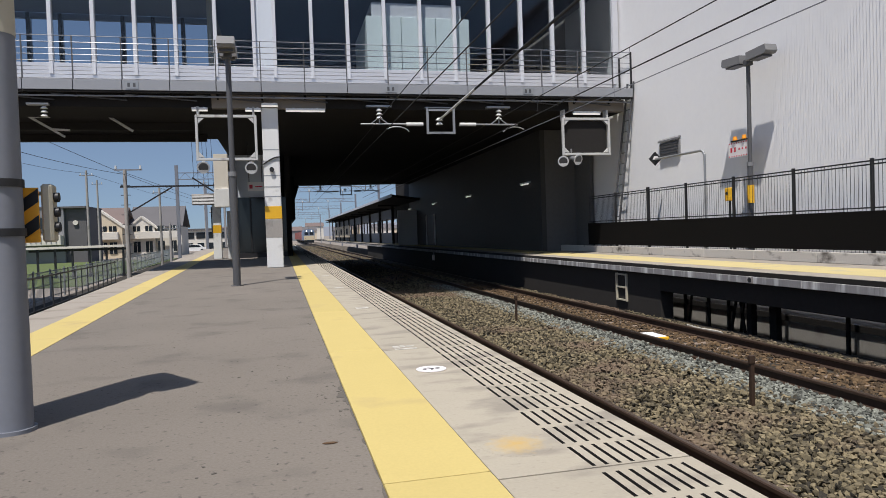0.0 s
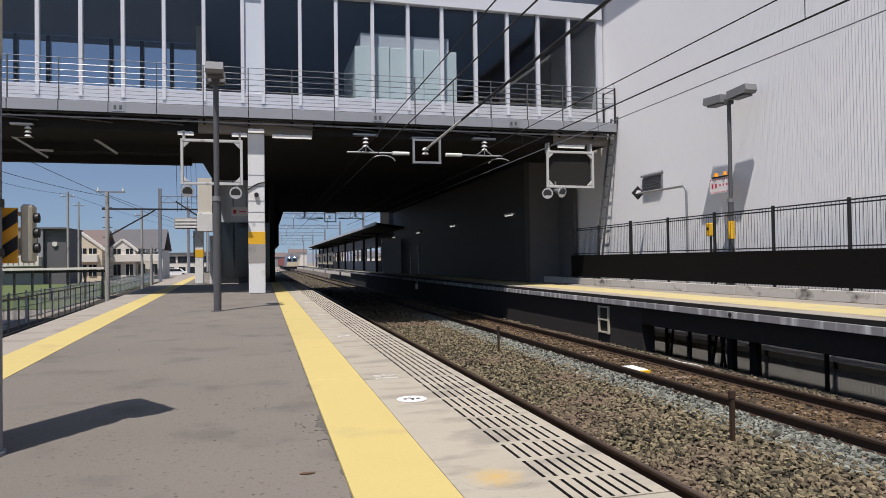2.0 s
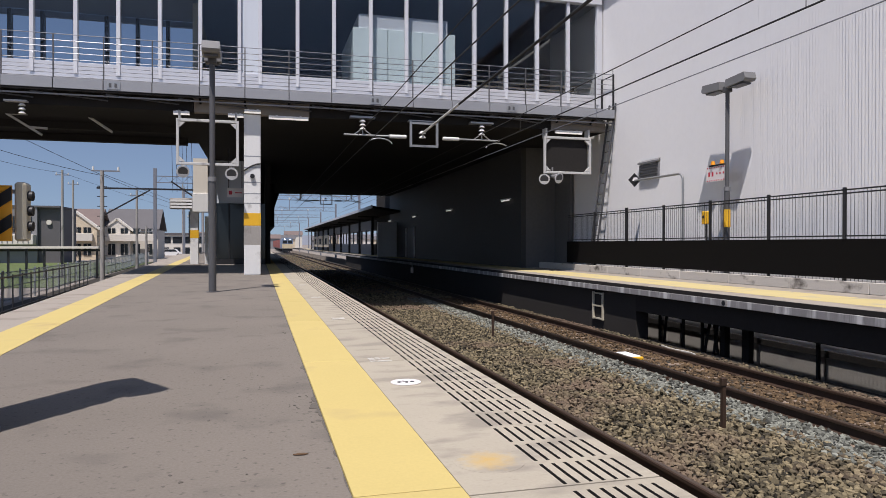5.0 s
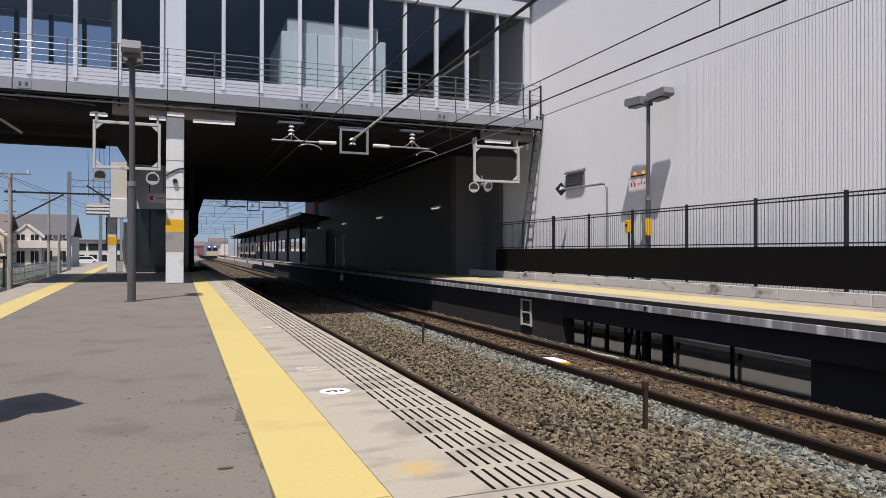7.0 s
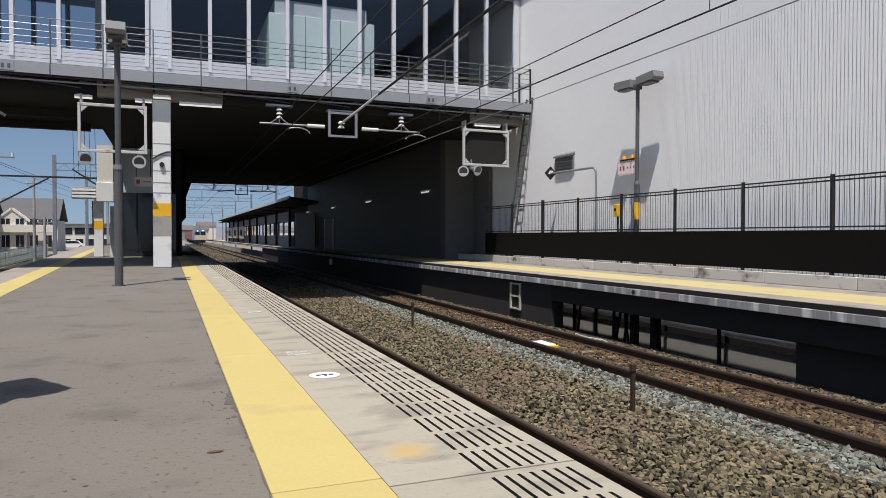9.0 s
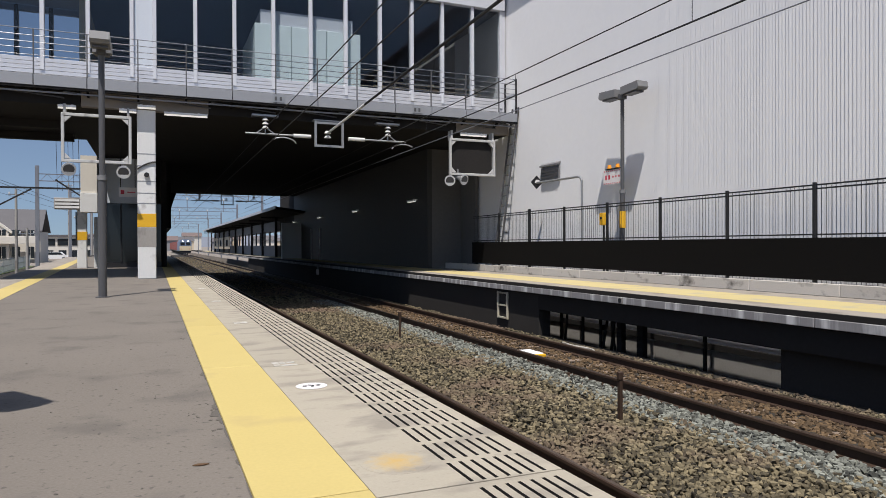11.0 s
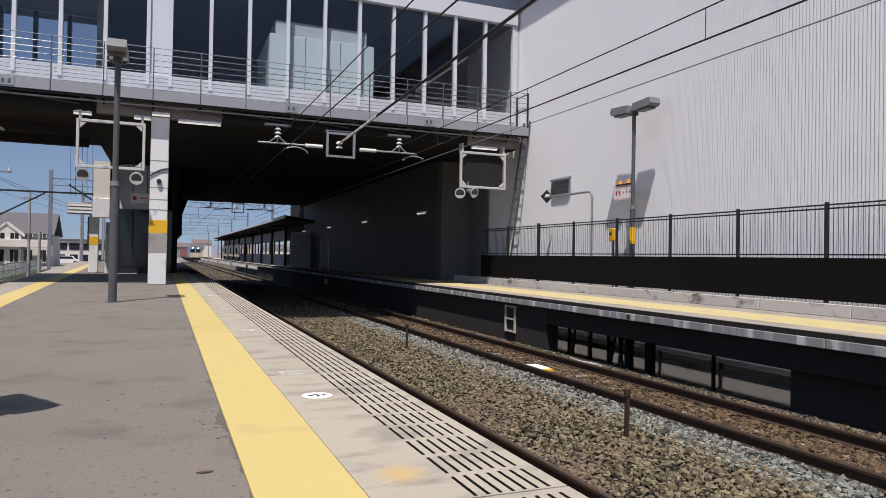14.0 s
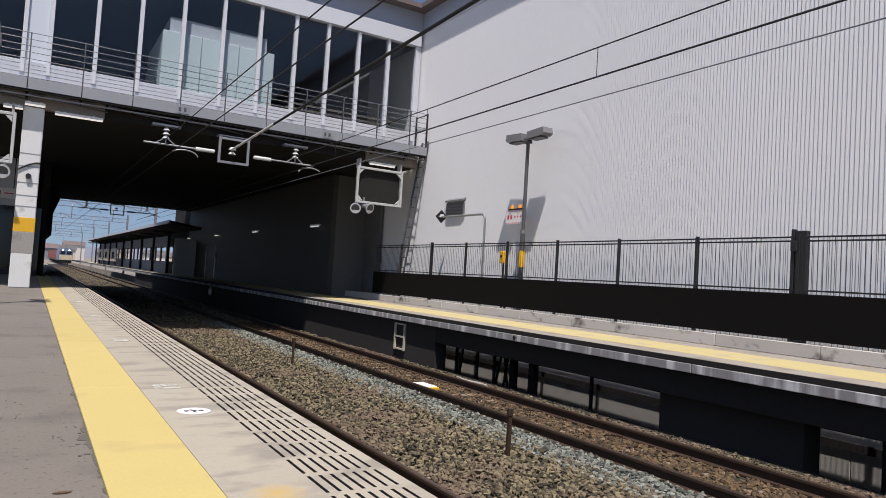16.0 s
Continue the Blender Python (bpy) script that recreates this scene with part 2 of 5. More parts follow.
def box(bm, x0, x1, y0, y1, z0, z1, bevel=0.0):
    made = bmesh.ops.create_cube(bm, size=1.0, matrix=Matrix.LocRotScale(((x0 + x1) / 2, (y0 + y1) / 2, (z0 + z1) / 2), None, (abs(x1 - x0), abs(y1 - y0), abs(z1 - z0))))
    if bevel:
        edges = list({e for v in made["verts"] for e in v.link_edges})
        bmesh.ops.bevel(bm, geom=edges, offset=bevel, segments=1, affect="EDGES")
    return bm


def rod(bm, a, b, r, n=8, r2=None):
    a, b = Vector(a), Vector(b)
    d = b - a
    m = Matrix.Translation((a + b) / 2) @ d.to_track_quat("Z", "Y").to_matrix().to_4x4()
    bmesh.ops.create_cone(bm, cap_ends=True, segments=n, radius1=r, radius2=r if r2 is None else r2, depth=d.length, matrix=m)
    return bm


def bar(bm, a, b, w, h):
    """A square bar of width w and height h from a to b."""
    a, b = Vector(a), Vector(b)
    d = b - a
    m = Matrix.Translation((a + b) / 2) @ d.to_track_quat("Y", "Z").to_matrix().to_4x4() @ Matrix.Diagonal((w, d.length, h, 1))
    bmesh.ops.create_cube(bm, size=1.0, matrix=m)
    return bm


def slab(bm, corners, z0, z1):
    """A plate with the given outline (x, y), from z0 up to z1."""
    lo = [bm.verts.new((x, y, z0)) for x, y in corners]
    hi = [bm.verts.new((x, y, z1)) for x, y in corners]
    bm.faces.new(hi)
    bm.faces.new(lo[::-1])
    for i in range(len(corners)):
        j = (i + 1) % len(corners)
        bm.faces.new((lo[i], lo[j], hi[j], hi[i]))
    bmesh.ops.recalc_face_normals(bm, faces=bm.faces[:])
    return bm


def prism(bm, outline, axis, lo, hi):
    """A solid with an outline in the plane across the axis ('x' or 'y'), from lo to hi along it."""
    put = (lambda u, v, w: (w, u, v)) if axis == "x" else (lambda u, v, w: (u, w, v))
    a = [bm.verts.new(put(u, v, lo)) for u, v in outline]
    b = [bm.verts.new(put(u, v, hi)) for u, v in outline]
    bm.faces.new(a)
    bm.faces.new(b[::-1])
    for i in range(len(outline)):
        j = (i + 1) % len(outline)
        bm.faces.new((a[j], a[i], b[i], b[j]))
    bmesh.ops.recalc_face_normals(bm, faces=bm.faces[:])
    return bm


def B():
    return bmesh.new()


def mesh_of(bm, material):
    me = bpy.data.meshes.new("mesh")
    bm.to_mesh(me)
    bm.free()
    me.polygons.foreach_set("use_smooth", [True] * len(me.polygons))
    me.set_sharp_from_angle(angle=radians(35))
    me.materials.append(material)
    return me


def part(name, bm, material, parent=None, label=""):
    ob = new(name, mesh_of(bm, material))
    ob.parent = parent
    return tagged(ob, label)


def thing(name, label, category, at=(0, 0, 0), group=""):
    ob = new(name)
    ob.location = at
    return tagged(ob, label, category, group)


def structure(name, bm, material, label, category="structure"):
    return tagged(part(name, bm, material), label, category, kind="structure")

# ---- ground, platforms and track ----
EDGE, ASPHALT_END, YELLOW_END = 1.59, 0.342, 0.765
RAIL_TOP, BED = -1.10, -1.30
Y0, Y1 = -24.0, 190.0


def left_in(y):
    return -1.77 - 0.054 * y


def left_edge(y):
    return -2.65 - 0.068 * y


structure("ground", prism(B(), [(-1500, BED - 0.06), (8.85, BED - 0.06), (9.15, -2.15), (12.5, -2.15), (12.6, BED - 0.06), (1500, BED - 0.06), (1500, -4), (-1500, -4)], "y", -300, 3000), M["earth"], "bare earth and gravel ground beside the railway", "ground")
platform = structure("platform", slab(B(), [(left_edge(Y0) + 0.25, Y0), (EDGE - 0.25, Y0), (EDGE - 0.25, Y1), (-7.0, Y1), (left_edge(70) + 0.25, 70)], BED - 0.05, -0.12), M["darkconc"], "concrete wall carrying the island platform, overhang shade in its dark colour", "platform")
structure("platform_surface", slab(B(), [(left_in(Y0), Y0), (ASPHALT_END - 0.004, Y0), (ASPHALT_END - 0.004, Y1), (left_in(70), Y1), (left_in(70), 70)], -0.116, 0.0), M["asphalt"], "weathered grey asphalt of the island platform", "platform")

# edge slabs with slots, shared by all the slabs
SLAB = 3.0


def edge_slab_mesh():
    bm = B()
    x0, x1 = YELLOW_END + 0.004, EDGE
    xs, ys = [x0, 1.158], [0.006]
    for i in range(7):
        a = 1.158 + 0.008 + i * 0.0565
        xs += [a, a + 0.0175]
    xs.append(x1)
    for j in range(10):
        a = 0.02 + j * 0.297
        ys += [a, a + 0.25]
    ys.append(SLAB - 0.006)
    holes = {(xi, yi) for xi in range(2, 15, 2) for yi in range(1, 20, 2)}
    grid = {}

    def v(i, j, z):
        key = (i, j, z)
        if key not in grid:
            grid[key] = bm.verts.new((xs[i], ys[j], z))
        return grid[key]

    slots = []
    for i in range(len(xs) - 1):
        for j in range(len(ys) - 1):
            if (i, j) in holes:
                ring = [(i, j), (i + 1, j), (i + 1, j + 1), (i, j + 1)]
                for k in range(4):
                    (a, b), (c, d) = ring[k], ring[(k + 1) % 4]
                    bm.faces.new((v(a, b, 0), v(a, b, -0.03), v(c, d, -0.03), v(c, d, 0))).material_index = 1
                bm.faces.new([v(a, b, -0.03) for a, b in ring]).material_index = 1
            else:
                bm.faces.new((v(i, j, 0), v(i + 1, j, 0), v(i + 1, j + 1, 0), v(i, j + 1, 0)))
    # rim and underside
    lx, ly = len(xs) - 1, len(ys) - 1
    low = [bm.verts.new((xs[i], ys[j], -0.115)) for i, j in ((0, 0), (lx, 0), (lx, ly), (0, ly))]
    sides = ([(i, 0) for i in range(lx + 1)], [(lx, j) for j in range(ly + 1)], [(i, ly) for i in range(lx, -1, -1)], [(0, j) for j in range(ly, -1, -1)])
    for k, s in enumerate(sides):
        bm.faces.new([low[k], low[(k + 1) % 4]] + [v(i, j, 0) for i, j in reversed(s)])
    bm.faces.new(low[::-1])
    bmesh.ops.recalc_face_normals(bm, faces=bm.faces[:])
    me = mesh_of(bm, M["edge"])
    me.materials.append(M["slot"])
    return me


slab_mesh = edge_slab_mesh()
yellow_mesh = mesh_of(box(B(), ASPHALT_END, YELLOW_END, 0.006, SLAB - 0.006, -0.115, 0.004, 0.003), M["yellow"])
edging = tagged(new("platform_edging"), "pale concrete edge slabs with drainage slots and a yellow paving band", "platform edge", kind="structure")
for k in range(-8, 60):
    for nm, me in (("edge_slab", slab_mesh), ("yellow_slab", yellow_mesh)):
        ob = new(nm, me)
        ob.location.y, ob.parent = (2.44 if nm == "edge_slab" else 2.53) + k * SLAB, edging

# far edge of the island platform
left_edging = tagged(new("platform_edging"), "pale concrete edge with a yellow paving band beside the fence", "platform edge", kind="structure")
for k in range(-8, 24):
    a, b = k * SLAB + 0.006, (k + 1) * SLAB
    part("yellow_slab", slab(B(), [(left_in(a) - 0.46, a), (left_in(a), a), (left_in(b), b), (left_in(b) - 0.46, b)], -0.115, 0.004), M["yellow"], left_edging)
    part("edge_slab", slab(B(), [(left_edge(a), a), (left_in(a) - 0.464, a), (left_in(b) - 0.464, b), (left_edge(b), b)], -0.115, 0.0), M["oppconc"], left_edging)

# marks on the edge slabs
disc = thing("boarding_mark", "round white boarding mark with black figure on the pale edge", "floor mark")
part("disc", rod(B(), (0.975, 4.56, 0.002), (0.975, 4.56, 0.005), 0.105, 28), M["signwhite"], disc)
bm = B()
for dx in (-0.045, 0.045):
    rod(bm, (0.975 + dx, 4.56, 0.005), (0.975 + dx, 4.56, 0.007), 0.016, 12)
bar(bm, (0.955, 4.59, 0.006), (0.985, 4.56, 0.006), 0.016, 0.002)
bar(bm, (0.985, 4.56, 0.006), (0.972, 4.525, 0.006), 0.016, 0.002)
part("print", bm, M["blackmetal"], disc)
plate = thing("boarding_mark", "small white rectangular boarding mark painted on the pale edge", "floor mark")
for x0, x1, y0, y1 in ((0.87, 1.05, 5.42, 5.47), (0.87, 0.92, 5.475, 5.60), (0.93, 0.97, 5.52, 5.61), (0.985, 1.05, 5.54, 5.60)):
    part("stroke", box(B(), x0, x1, y0, y1, 0.001, 0.004), M["fadedmark"], plate)
worn = B()
slab(worn, [(0.16 * math.cos(a), 0.17 * math.sin(a)) for a in np.linspace(0, 2 * math.pi, 29)[:-1]], -0.002, 0.0009)
worn = tagged(part("floor_mark", worn, M["wornmark"]), "worn faded yellow paint mark on pale concrete", "floor mark")
worn.location = (0.975, 2.82, 0)
for yy in (8.6, 12.2, 16.0):
    tagged(part("floor_mark", box(B(), 0.9, 1.06, yy, yy + 0.2, 0.001, 0.004), M["fadedmark"]), "small white painted mark on the pale edge slab", "floor mark")

# crumbled asphalt along the yellow band
rnd = random.Random(4)
bm = B()
y = 1.2
while y < 24:
    w, l = rnd.uniform(0.008, 0.018), rnd.uniform(0.08, 0.35)
    slab(bm, [(ASPHALT_END - 0.006, y), (ASPHALT_END - 0.006, y + l), (ASPHALT_END - w, y + l * 0.7), (ASPHALT_END - w * rnd.uniform(0.5, 1.2), y + l * 0.3)], -0.002, 0.003)
    y += l + rnd.uniform(-0.02, 0.25)
for k in range(45):
    x, y, s = rnd.uniform(-1.6, 0.3), 1.6 + 8 * rnd.random() ** 1.5, rnd.uniform(0.003, 0.008)
    slab(bm, [(x + s * rnd.uniform(0.5, 1.4) * math.cos(a), y + 1.3 * s * rnd.uniform(0.5, 1.4) * math.sin(a)) for a in np.linspace(0, 6.28, 7)[:-1]], -0.002, 0.0025)
for x, y in ((0.24, 3.95), (0.2, 4.1), (0.26, 4.25), (0.27, 3.7), (-0.02, 4.6), (-0.35, 2.9), (0.25, 7.4)):
    for j in range(4):
        u, v, s = x + rnd.gauss(0, 0.03), y + rnd.gauss(0, 0.07), 0.003 + 0.012 * rnd.random() ** 2
        slab(bm, [(u + s * rnd.uniform(0.5, 1.5) * math.cos(a), v + s * rnd.uniform(0.5, 1.5) * math.sin(a)) for a in np.linspace(0, 6.28, 8)[:-1]], -0.002, 0.0026)
for y0, w in ((4.02, 0.075), (3.86, 0.03), (4.2, 0.03), (5.3, 0.03)):
    rim = [(ASPHALT_END - 0.006, y0 - 0.09), (ASPHALT_END - 0.006, y0 + 0.11)]
    slab(bm, rim + [(ASPHALT_END - 0.006 - w * rnd.uniform(0.35, 1.0) * math.sin(math.pi * (k + 1) / 9) - 0.002, y0 + 0.11 - 0.2 * (k + 1) / 9) for k in range(8)], -0.002, 0.0028)
tagged(part("asphalt_cracks", bm, M["crack"]), "dark crumbled edge and chips in grey asphalt", "crack", kind="stuff")

leaf = B()
slab(leaf, [(-0.055, 0.0), (-0.02, 0.018), (0.03, 0.014), (0.06, -0.004), (0.02, -0.016), (-0.03, -0.012)], 0.003, 0.006)
leaf_ob = tagged(part("fallen_leaf", leaf, M["leaf"]), "dry brown leaf lying on the asphalt", "leaf")
leaf_ob.location, leaf_ob.scale = (0.18, 3.11, 0), (0.6, 0.8, 1)

# ---- rails ----


def rail_profile(c):
    return [(c - 0.063, -0.165), (c + 0.063, -0.165), (c + 0.063, -0.148), (c + 0.010, -0.13), (c + 0.010, -0.045), (c + 0.033, -0.035), (c + 0.033, -0.006), (c + 0.025, 0.0),
            (c - 0.025, 0.0), (c - 0.033, -0.006), (c - 0.033, -0.035), (c - 0.010, -0.045), (c - 0.010, -0.13), (c - 0.063, -0.148)]


def track(name, label, c0, gauge, y0, y1, lean=0.0):
    t = thing(name, label, "railway track", (0, 0, RAIL_TOP))
    for c in (c0 - gauge / 2, c0 + gauge / 2):
        r = part("rail", prism(B(), rail_profile(0), "y", y0, y1), M["rust"], t)
        r.location.x = c
        h = part("rail_head", box(B(), -0.022, 0.022, y0, y1, -0.002, 0.002), M["railtop"], r, "worn running surface of the rail")
    sl = mesh_of(prism(B(), [(-0.11, -0.30), (0.11, -0.30), (0.085, -0.167), (-0.085, -0.167)], "x", -1.0, 1.0), M["sleeper"])
    for k in range(int((min(y1, 60) - y0) / 0.62)):
        o = new("sleeper", sl)
        o.location, o.parent = (c0, y0 + 0.3 + k * 0.62, 0), t
    clip = B()
    for k in range(int((40 - y0) / 0.62)):
        for c in (c0 - gauge / 2, c0 + gauge / 2):
            for s in (-1, 1):
                box(clip, c + s * 0.075 - 0.03, c + s * 0.075 + 0.03, y0 + 0.3 + k * 0.62 - 0.04, y0 + 0.3 + k * 0.62 + 0.04, -0.167, -0.125)
    tagged(part("fastening_row", clip, M["rust"], t), kind="stuff")
    return t


track("railway_track", "rusty brown rails on sleepers close under the platform edge", 3.06, 1.13, -24, 190)
track("railway_track", "rusty brown rails on stained sleepers in ballast", 7.17, 1.27, -24, 190)

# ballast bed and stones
structure("ballast_bed", slab(B(), [(1.3, -24), (8.9, -24), (8.9, 190), (1.3, 190)], BED - 0.055, BED + 0.025), M["ballast"], "ballast bed under the tracks, almost black for shade between the stones", "ballast")


def rocks(name, label, material, spots, size, seed):
    """Many small broken stones in one mesh; spots: n x 3 places."""
    rng = np.random.default_rng(seed)
    bm = B()
    bmesh.ops.create_icosphere(bm, subdivisions=1, radius=1.0)
    base = np.array([v.co[:] for v in bm.verts])
    faces = np.array([[v.index for v in f.verts] for f in bm.faces])
    bm.free()
    n = len(spots)
    jag = rng.uniform(0.4, 1.4, (n, len(base), 1))
    ang = rng.uniform(0, 6.283, n)
    s = rng.uniform(0.6, 1.25, (n, 1, 3)) * size * np.array([1, 1, 0.9])
    v = base[None] * jag * s
    c, sn = np.cos(ang)[:, None], np.sin(ang)[:, None]
    v = np.stack([v[..., 0] * c - v[..., 1] * sn, v[..., 0] * sn + v[..., 1] * c, v[..., 2]], -1) + spots[:, None]
    f = (faces[None] + (np.arange(n) * len(base))[:, None, None]).reshape(-1, 3)
    me = bpy.data.meshes.new("mesh")
    me.from_pydata(v.reshape(-1, 3).tolist(), [], f.tolist())
    me.materials.append(material)
    return tagged(new(name, me), label, "ballast", kind="stuff")


def scatter(n, x0, x1, y0, y1, z, seed, lift=0.02, near=1.6):
    rng = np.random.default_rng(seed)
    y = y0 + (y1 - y0) * rng.uniform(0, 1, n) ** near
    return np.stack([rng.uniform(x0, x1, n), y, z + rng.uniform(0, lift, n)], -1)


rocks("ballast_stones", "grey-brown broken ballast stones between the two tracks", M["stone"], scatter(21000, 3.75, 6.05, 2.0, 27, BED + 0.02, 1, 0.055), 0.035, 2)
rocks("ballast_stones", "blue-grey fresh ballast stones beside the rail", M["stonegrey"], scatter(8500, 5.75, 6.48, 2.0, 27, BED + 0.03, 3, 0.04), 0.037, 4)
rocks("ballast_stones", "rust-stained ballast stones between the rails", M["stonerust"], scatter(6500, 6.62, 7.74, 3.0, 27, BED + 0.015, 5, 0.03), 0.038, 6)
rocks("ballast_stones", "pale ballast stones on the shoulder behind the rail", M["stone"], scatter(5000, 7.92, 8.6, 3.0, 27, BED + 0.02, 7, 0.035), 0.036, 8)
rocks("ballast_stones", "dark ballast stones between the rails near the platform", M["stone"], scatter(4500, 2.0, 3.7, 1.0, 27, BED + 0.02, 9), 0.036, 10)
rocks("ballast_stones", "grey-brown ballast stones behind the viewpoint", M["stone"], scatter(6000, 2.0, 8.4, -10, 2.2, BED + 0.02, 21, near=1.0), 0.05, 22)
rocks("ballast_stones", "grey-brown ballast stones far along the tracks", M["stone"], scatter(7000, 3.7, 8.4, 27, 150, BED + 0.02, 11, near=1.8), 0.06, 12)

# ---- opposite platform ----
OE, KERB, FENCE, WALL = 8.55, 11.2, 11.3, 12.1
structure("platform_deck", slab(B(), [(OE + 0.006, -24), (KERB + 0.2, -24), (KERB + 0.2, 190), (OE + 0.006, 190)], -0.22, -0.03), M["darkconc"], "concrete deck of the opposite platform, shade in its dark colour", "platform")
structure("platform_surface", slab(B(), [(OE + 1.85, -24), (KERB, -24), (KERB, 190), (OE + 1.85, 190)], -0.03, 0.0), M["oppconc"], "beige concrete surface of the narrow opposite platform", "platform")
opp = tagged(new("platform_edging"), "worn concrete edge beam and yellow band of the opposite platform", "platform edge", kind="structure")
beam_mesh = mesh_of(box(B(), -0.03, 0.25, 0.006, 2.994, -0.225, -0.09, 0.008), M["beamconc"])
top_mesh = mesh_of(box(B(), 0.03, 0.60, 0.004, 2.996, -0.03, 0.0, 0.006), M["oppconc"])
nose_mesh = mesh_of(box(B(), -0.02, 0.028, 0.0, 3.0, -0.087, -0.005), M["slot"])
band_mesh = mesh_of(box(B(), 0.604, 1.846, 0.004, 2.996, -0.03, 0.003, 0.004), M["fadedyellow"])
for k in range(-8, 50):
    for nm, me in (("edge_beam", beam_mesh), ("edge_slab", top_mesh), ("rubber_nosing", nose_mesh), ("yellow_slab", band_mesh)):
        o = new(nm, me)
        o.location, o.parent = (OE, k * 3.0 + 0.7, 0), opp
kerb = structure("kerb", B(), M["concrete"], "stained concrete upstand along the back of the platform", "kerb")
kerb_mesh = mesh_of(box(B(), KERB, KERB + 0.2, 0.004, 1.996, 0.0, 0.235, 0.012), M["kerbconc"])
for k in range(-12, 14):
    o = new("kerb_block", kerb_mesh)
    o.location.y, o.parent = k * 2.0 + 0.3, kerb

# ---- black fence on the opposite platform ----
fence = thing("platform_fence", "black steel fence with vertical bars above a solid black panel", "fence", (FENCE, 0, 0))
PITCH = 2.09
F0 = 8.87
post_mesh = mesh_of(box(B(), -0.03, 0.03, -0.03, 0.03, 0.2, 2.10, 0.005), M["blackmetal"])
wide_post = mesh_of(box(B(), -0.018, 0.06, -0.045, 0.045, 0.2, 2.13, 0.006), M["blackmetal"])
picket_mesh = mesh_of(box(B(), -0.003, 0.003, -0.0032, 0.0032, 0.2, 2.04), M["blackmetal"])
cross_mesh = mesh_of(box(B(), -0.014, 0.014, 0.03, PITCH - 0.03, -0.014, 0.014), M["blackmetal"])
panel_mesh = mesh_of(box(B(), -0.055, -0.02, -0.01, PITCH + 0.004, 0.285, 1.07, 0.004), M["black"])
for k in range(-8, 7):
    y = F0 + k * PITCH
    for nm, me in (("post", wide_post if k == 5 else post_mesh), ("panel", panel_mesh)):
        o = new(nm, me)
        o.location, o.parent = (0, y, 0), fence
    for z in (1.13, 1.98, 2.05):
        o = new("rail", cross_mesh)
        o.location, o.parent = (0, y, z), fence
    for j in range(22):
        o = new("picket", picket_mesh)
        o.location, o.parent = (0, y + PITCH * (j + 0.5) / 22, 0), fence
gate = thing("fence_gate_post", "pair of thick black gate posts in the fence", "gate post", (FENCE, 0, 0))
part("post", box(B(), -0.015, 0.1, 6.64, 6.84, 0.236, 2.16, 0.008), M["blackmetal"], gate)
part("post", box(B(), -0.015, 0.08, 6.86, 6.92, 0.236, 2.19, 0.008), M["blackmetal"], gate)
part("latch", box(B(), -0.07, -0.016, 6.78, 6.9, 1.80, 1.98, 0.008), M["blackmetal"], gate)

# ---- white corrugated wall ----
def corrugated(y0, y1, z0, z1, pitch=0.082, deep=0.017):
    bm = B()
    rows = []
    y = y0
    while y < y1:
        for dy, dx in ((0, 0), (pitch * 0.12, 0), (pitch * 0.17, deep), (pitch * 0.4, deep * 0.93)):
            rows.append((y + dy, dx))
        y += pitch
    lo = [bm.verts.new((WALL + dx, yy, z0)) for yy, dx in rows]
    hi = [bm.verts.new((WALL + dx, yy, z1)) for yy, dx in rows]
    for i in range(len(rows) - 1):
        bm.faces.new((lo[i], hi[i], hi[i + 1], lo[i + 1]))
    return bm


structure("wall_east", corrugated(-26, 27.0, -1.53, 10.12), M["wall"], "tall white corrugated metal wall of a building", "wall")
structure("wall_core", box(B(), WALL + 0.06, WALL + 0.4, -26, 60, -2.2, 11.0), M["concrete"], "concrete wall behind the white cladding", "wall")
structure("trim", box(B(), WALL - 0.025, WALL + 0.055, -26, 22.1, 10.124, 10.20, 0.006), M["mullion"], "pale metal trim along the top of the white cladding", "trim")
structure("wall_upper", box(B(), WALL + 0.01, WALL + 0.055, -26, 22.36, 10.204, 10.96), M["fascia"], "smooth grey-blue panels above the white cladding", "wall")
structure("eave", slab(B(), [(WALL - 0.36, -26), (WALL + 0.5, -26), (WALL + 0.5, 24.0), (-16.0, 24.0), (-16.0, 21.91), (WALL - 0.36, 21.91)], 10.97, 11.14), M["eave"], "brown boarded eave over the wall and the bridge", "eave")
structure("wall_upper", box(B(), -16.0, WALL + 0.008, 22.36, 22.5, 10.185, 10.966), M["fascia"], "smooth grey-blue panels above the bridge windows", "wall")

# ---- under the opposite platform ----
structure("platform_pier", box(B(), OE + 0.12, 9.0, 14.35, 70, -2.2, -0.23), M["darkconc"], "solid concrete base under the opposite platform, shade in its dark colour", "platform")
structure("platform_pier", box(B(), OE + 0.36, 9.3, 5.18, 7.58, -2.2, -0.23), M["darkconc"], "concrete pier under the opposite platform, shade in its dark colour", "platform")
structure("deck_girder", box(B(), OE + 0.1, OE + 0.35, -24, 14.34, -0.62, -0.25), M["soffit"], "steel girder under the platform edge, shade in its near-black colour", "girder")
structure("deck_girder", box(B(), KERB - 0.2, KERB + 0.1, -24, 24, -1.06, -0.25), M["soffit"], "steel girder under the back of the platform, shade in its near-black colour", "girder")
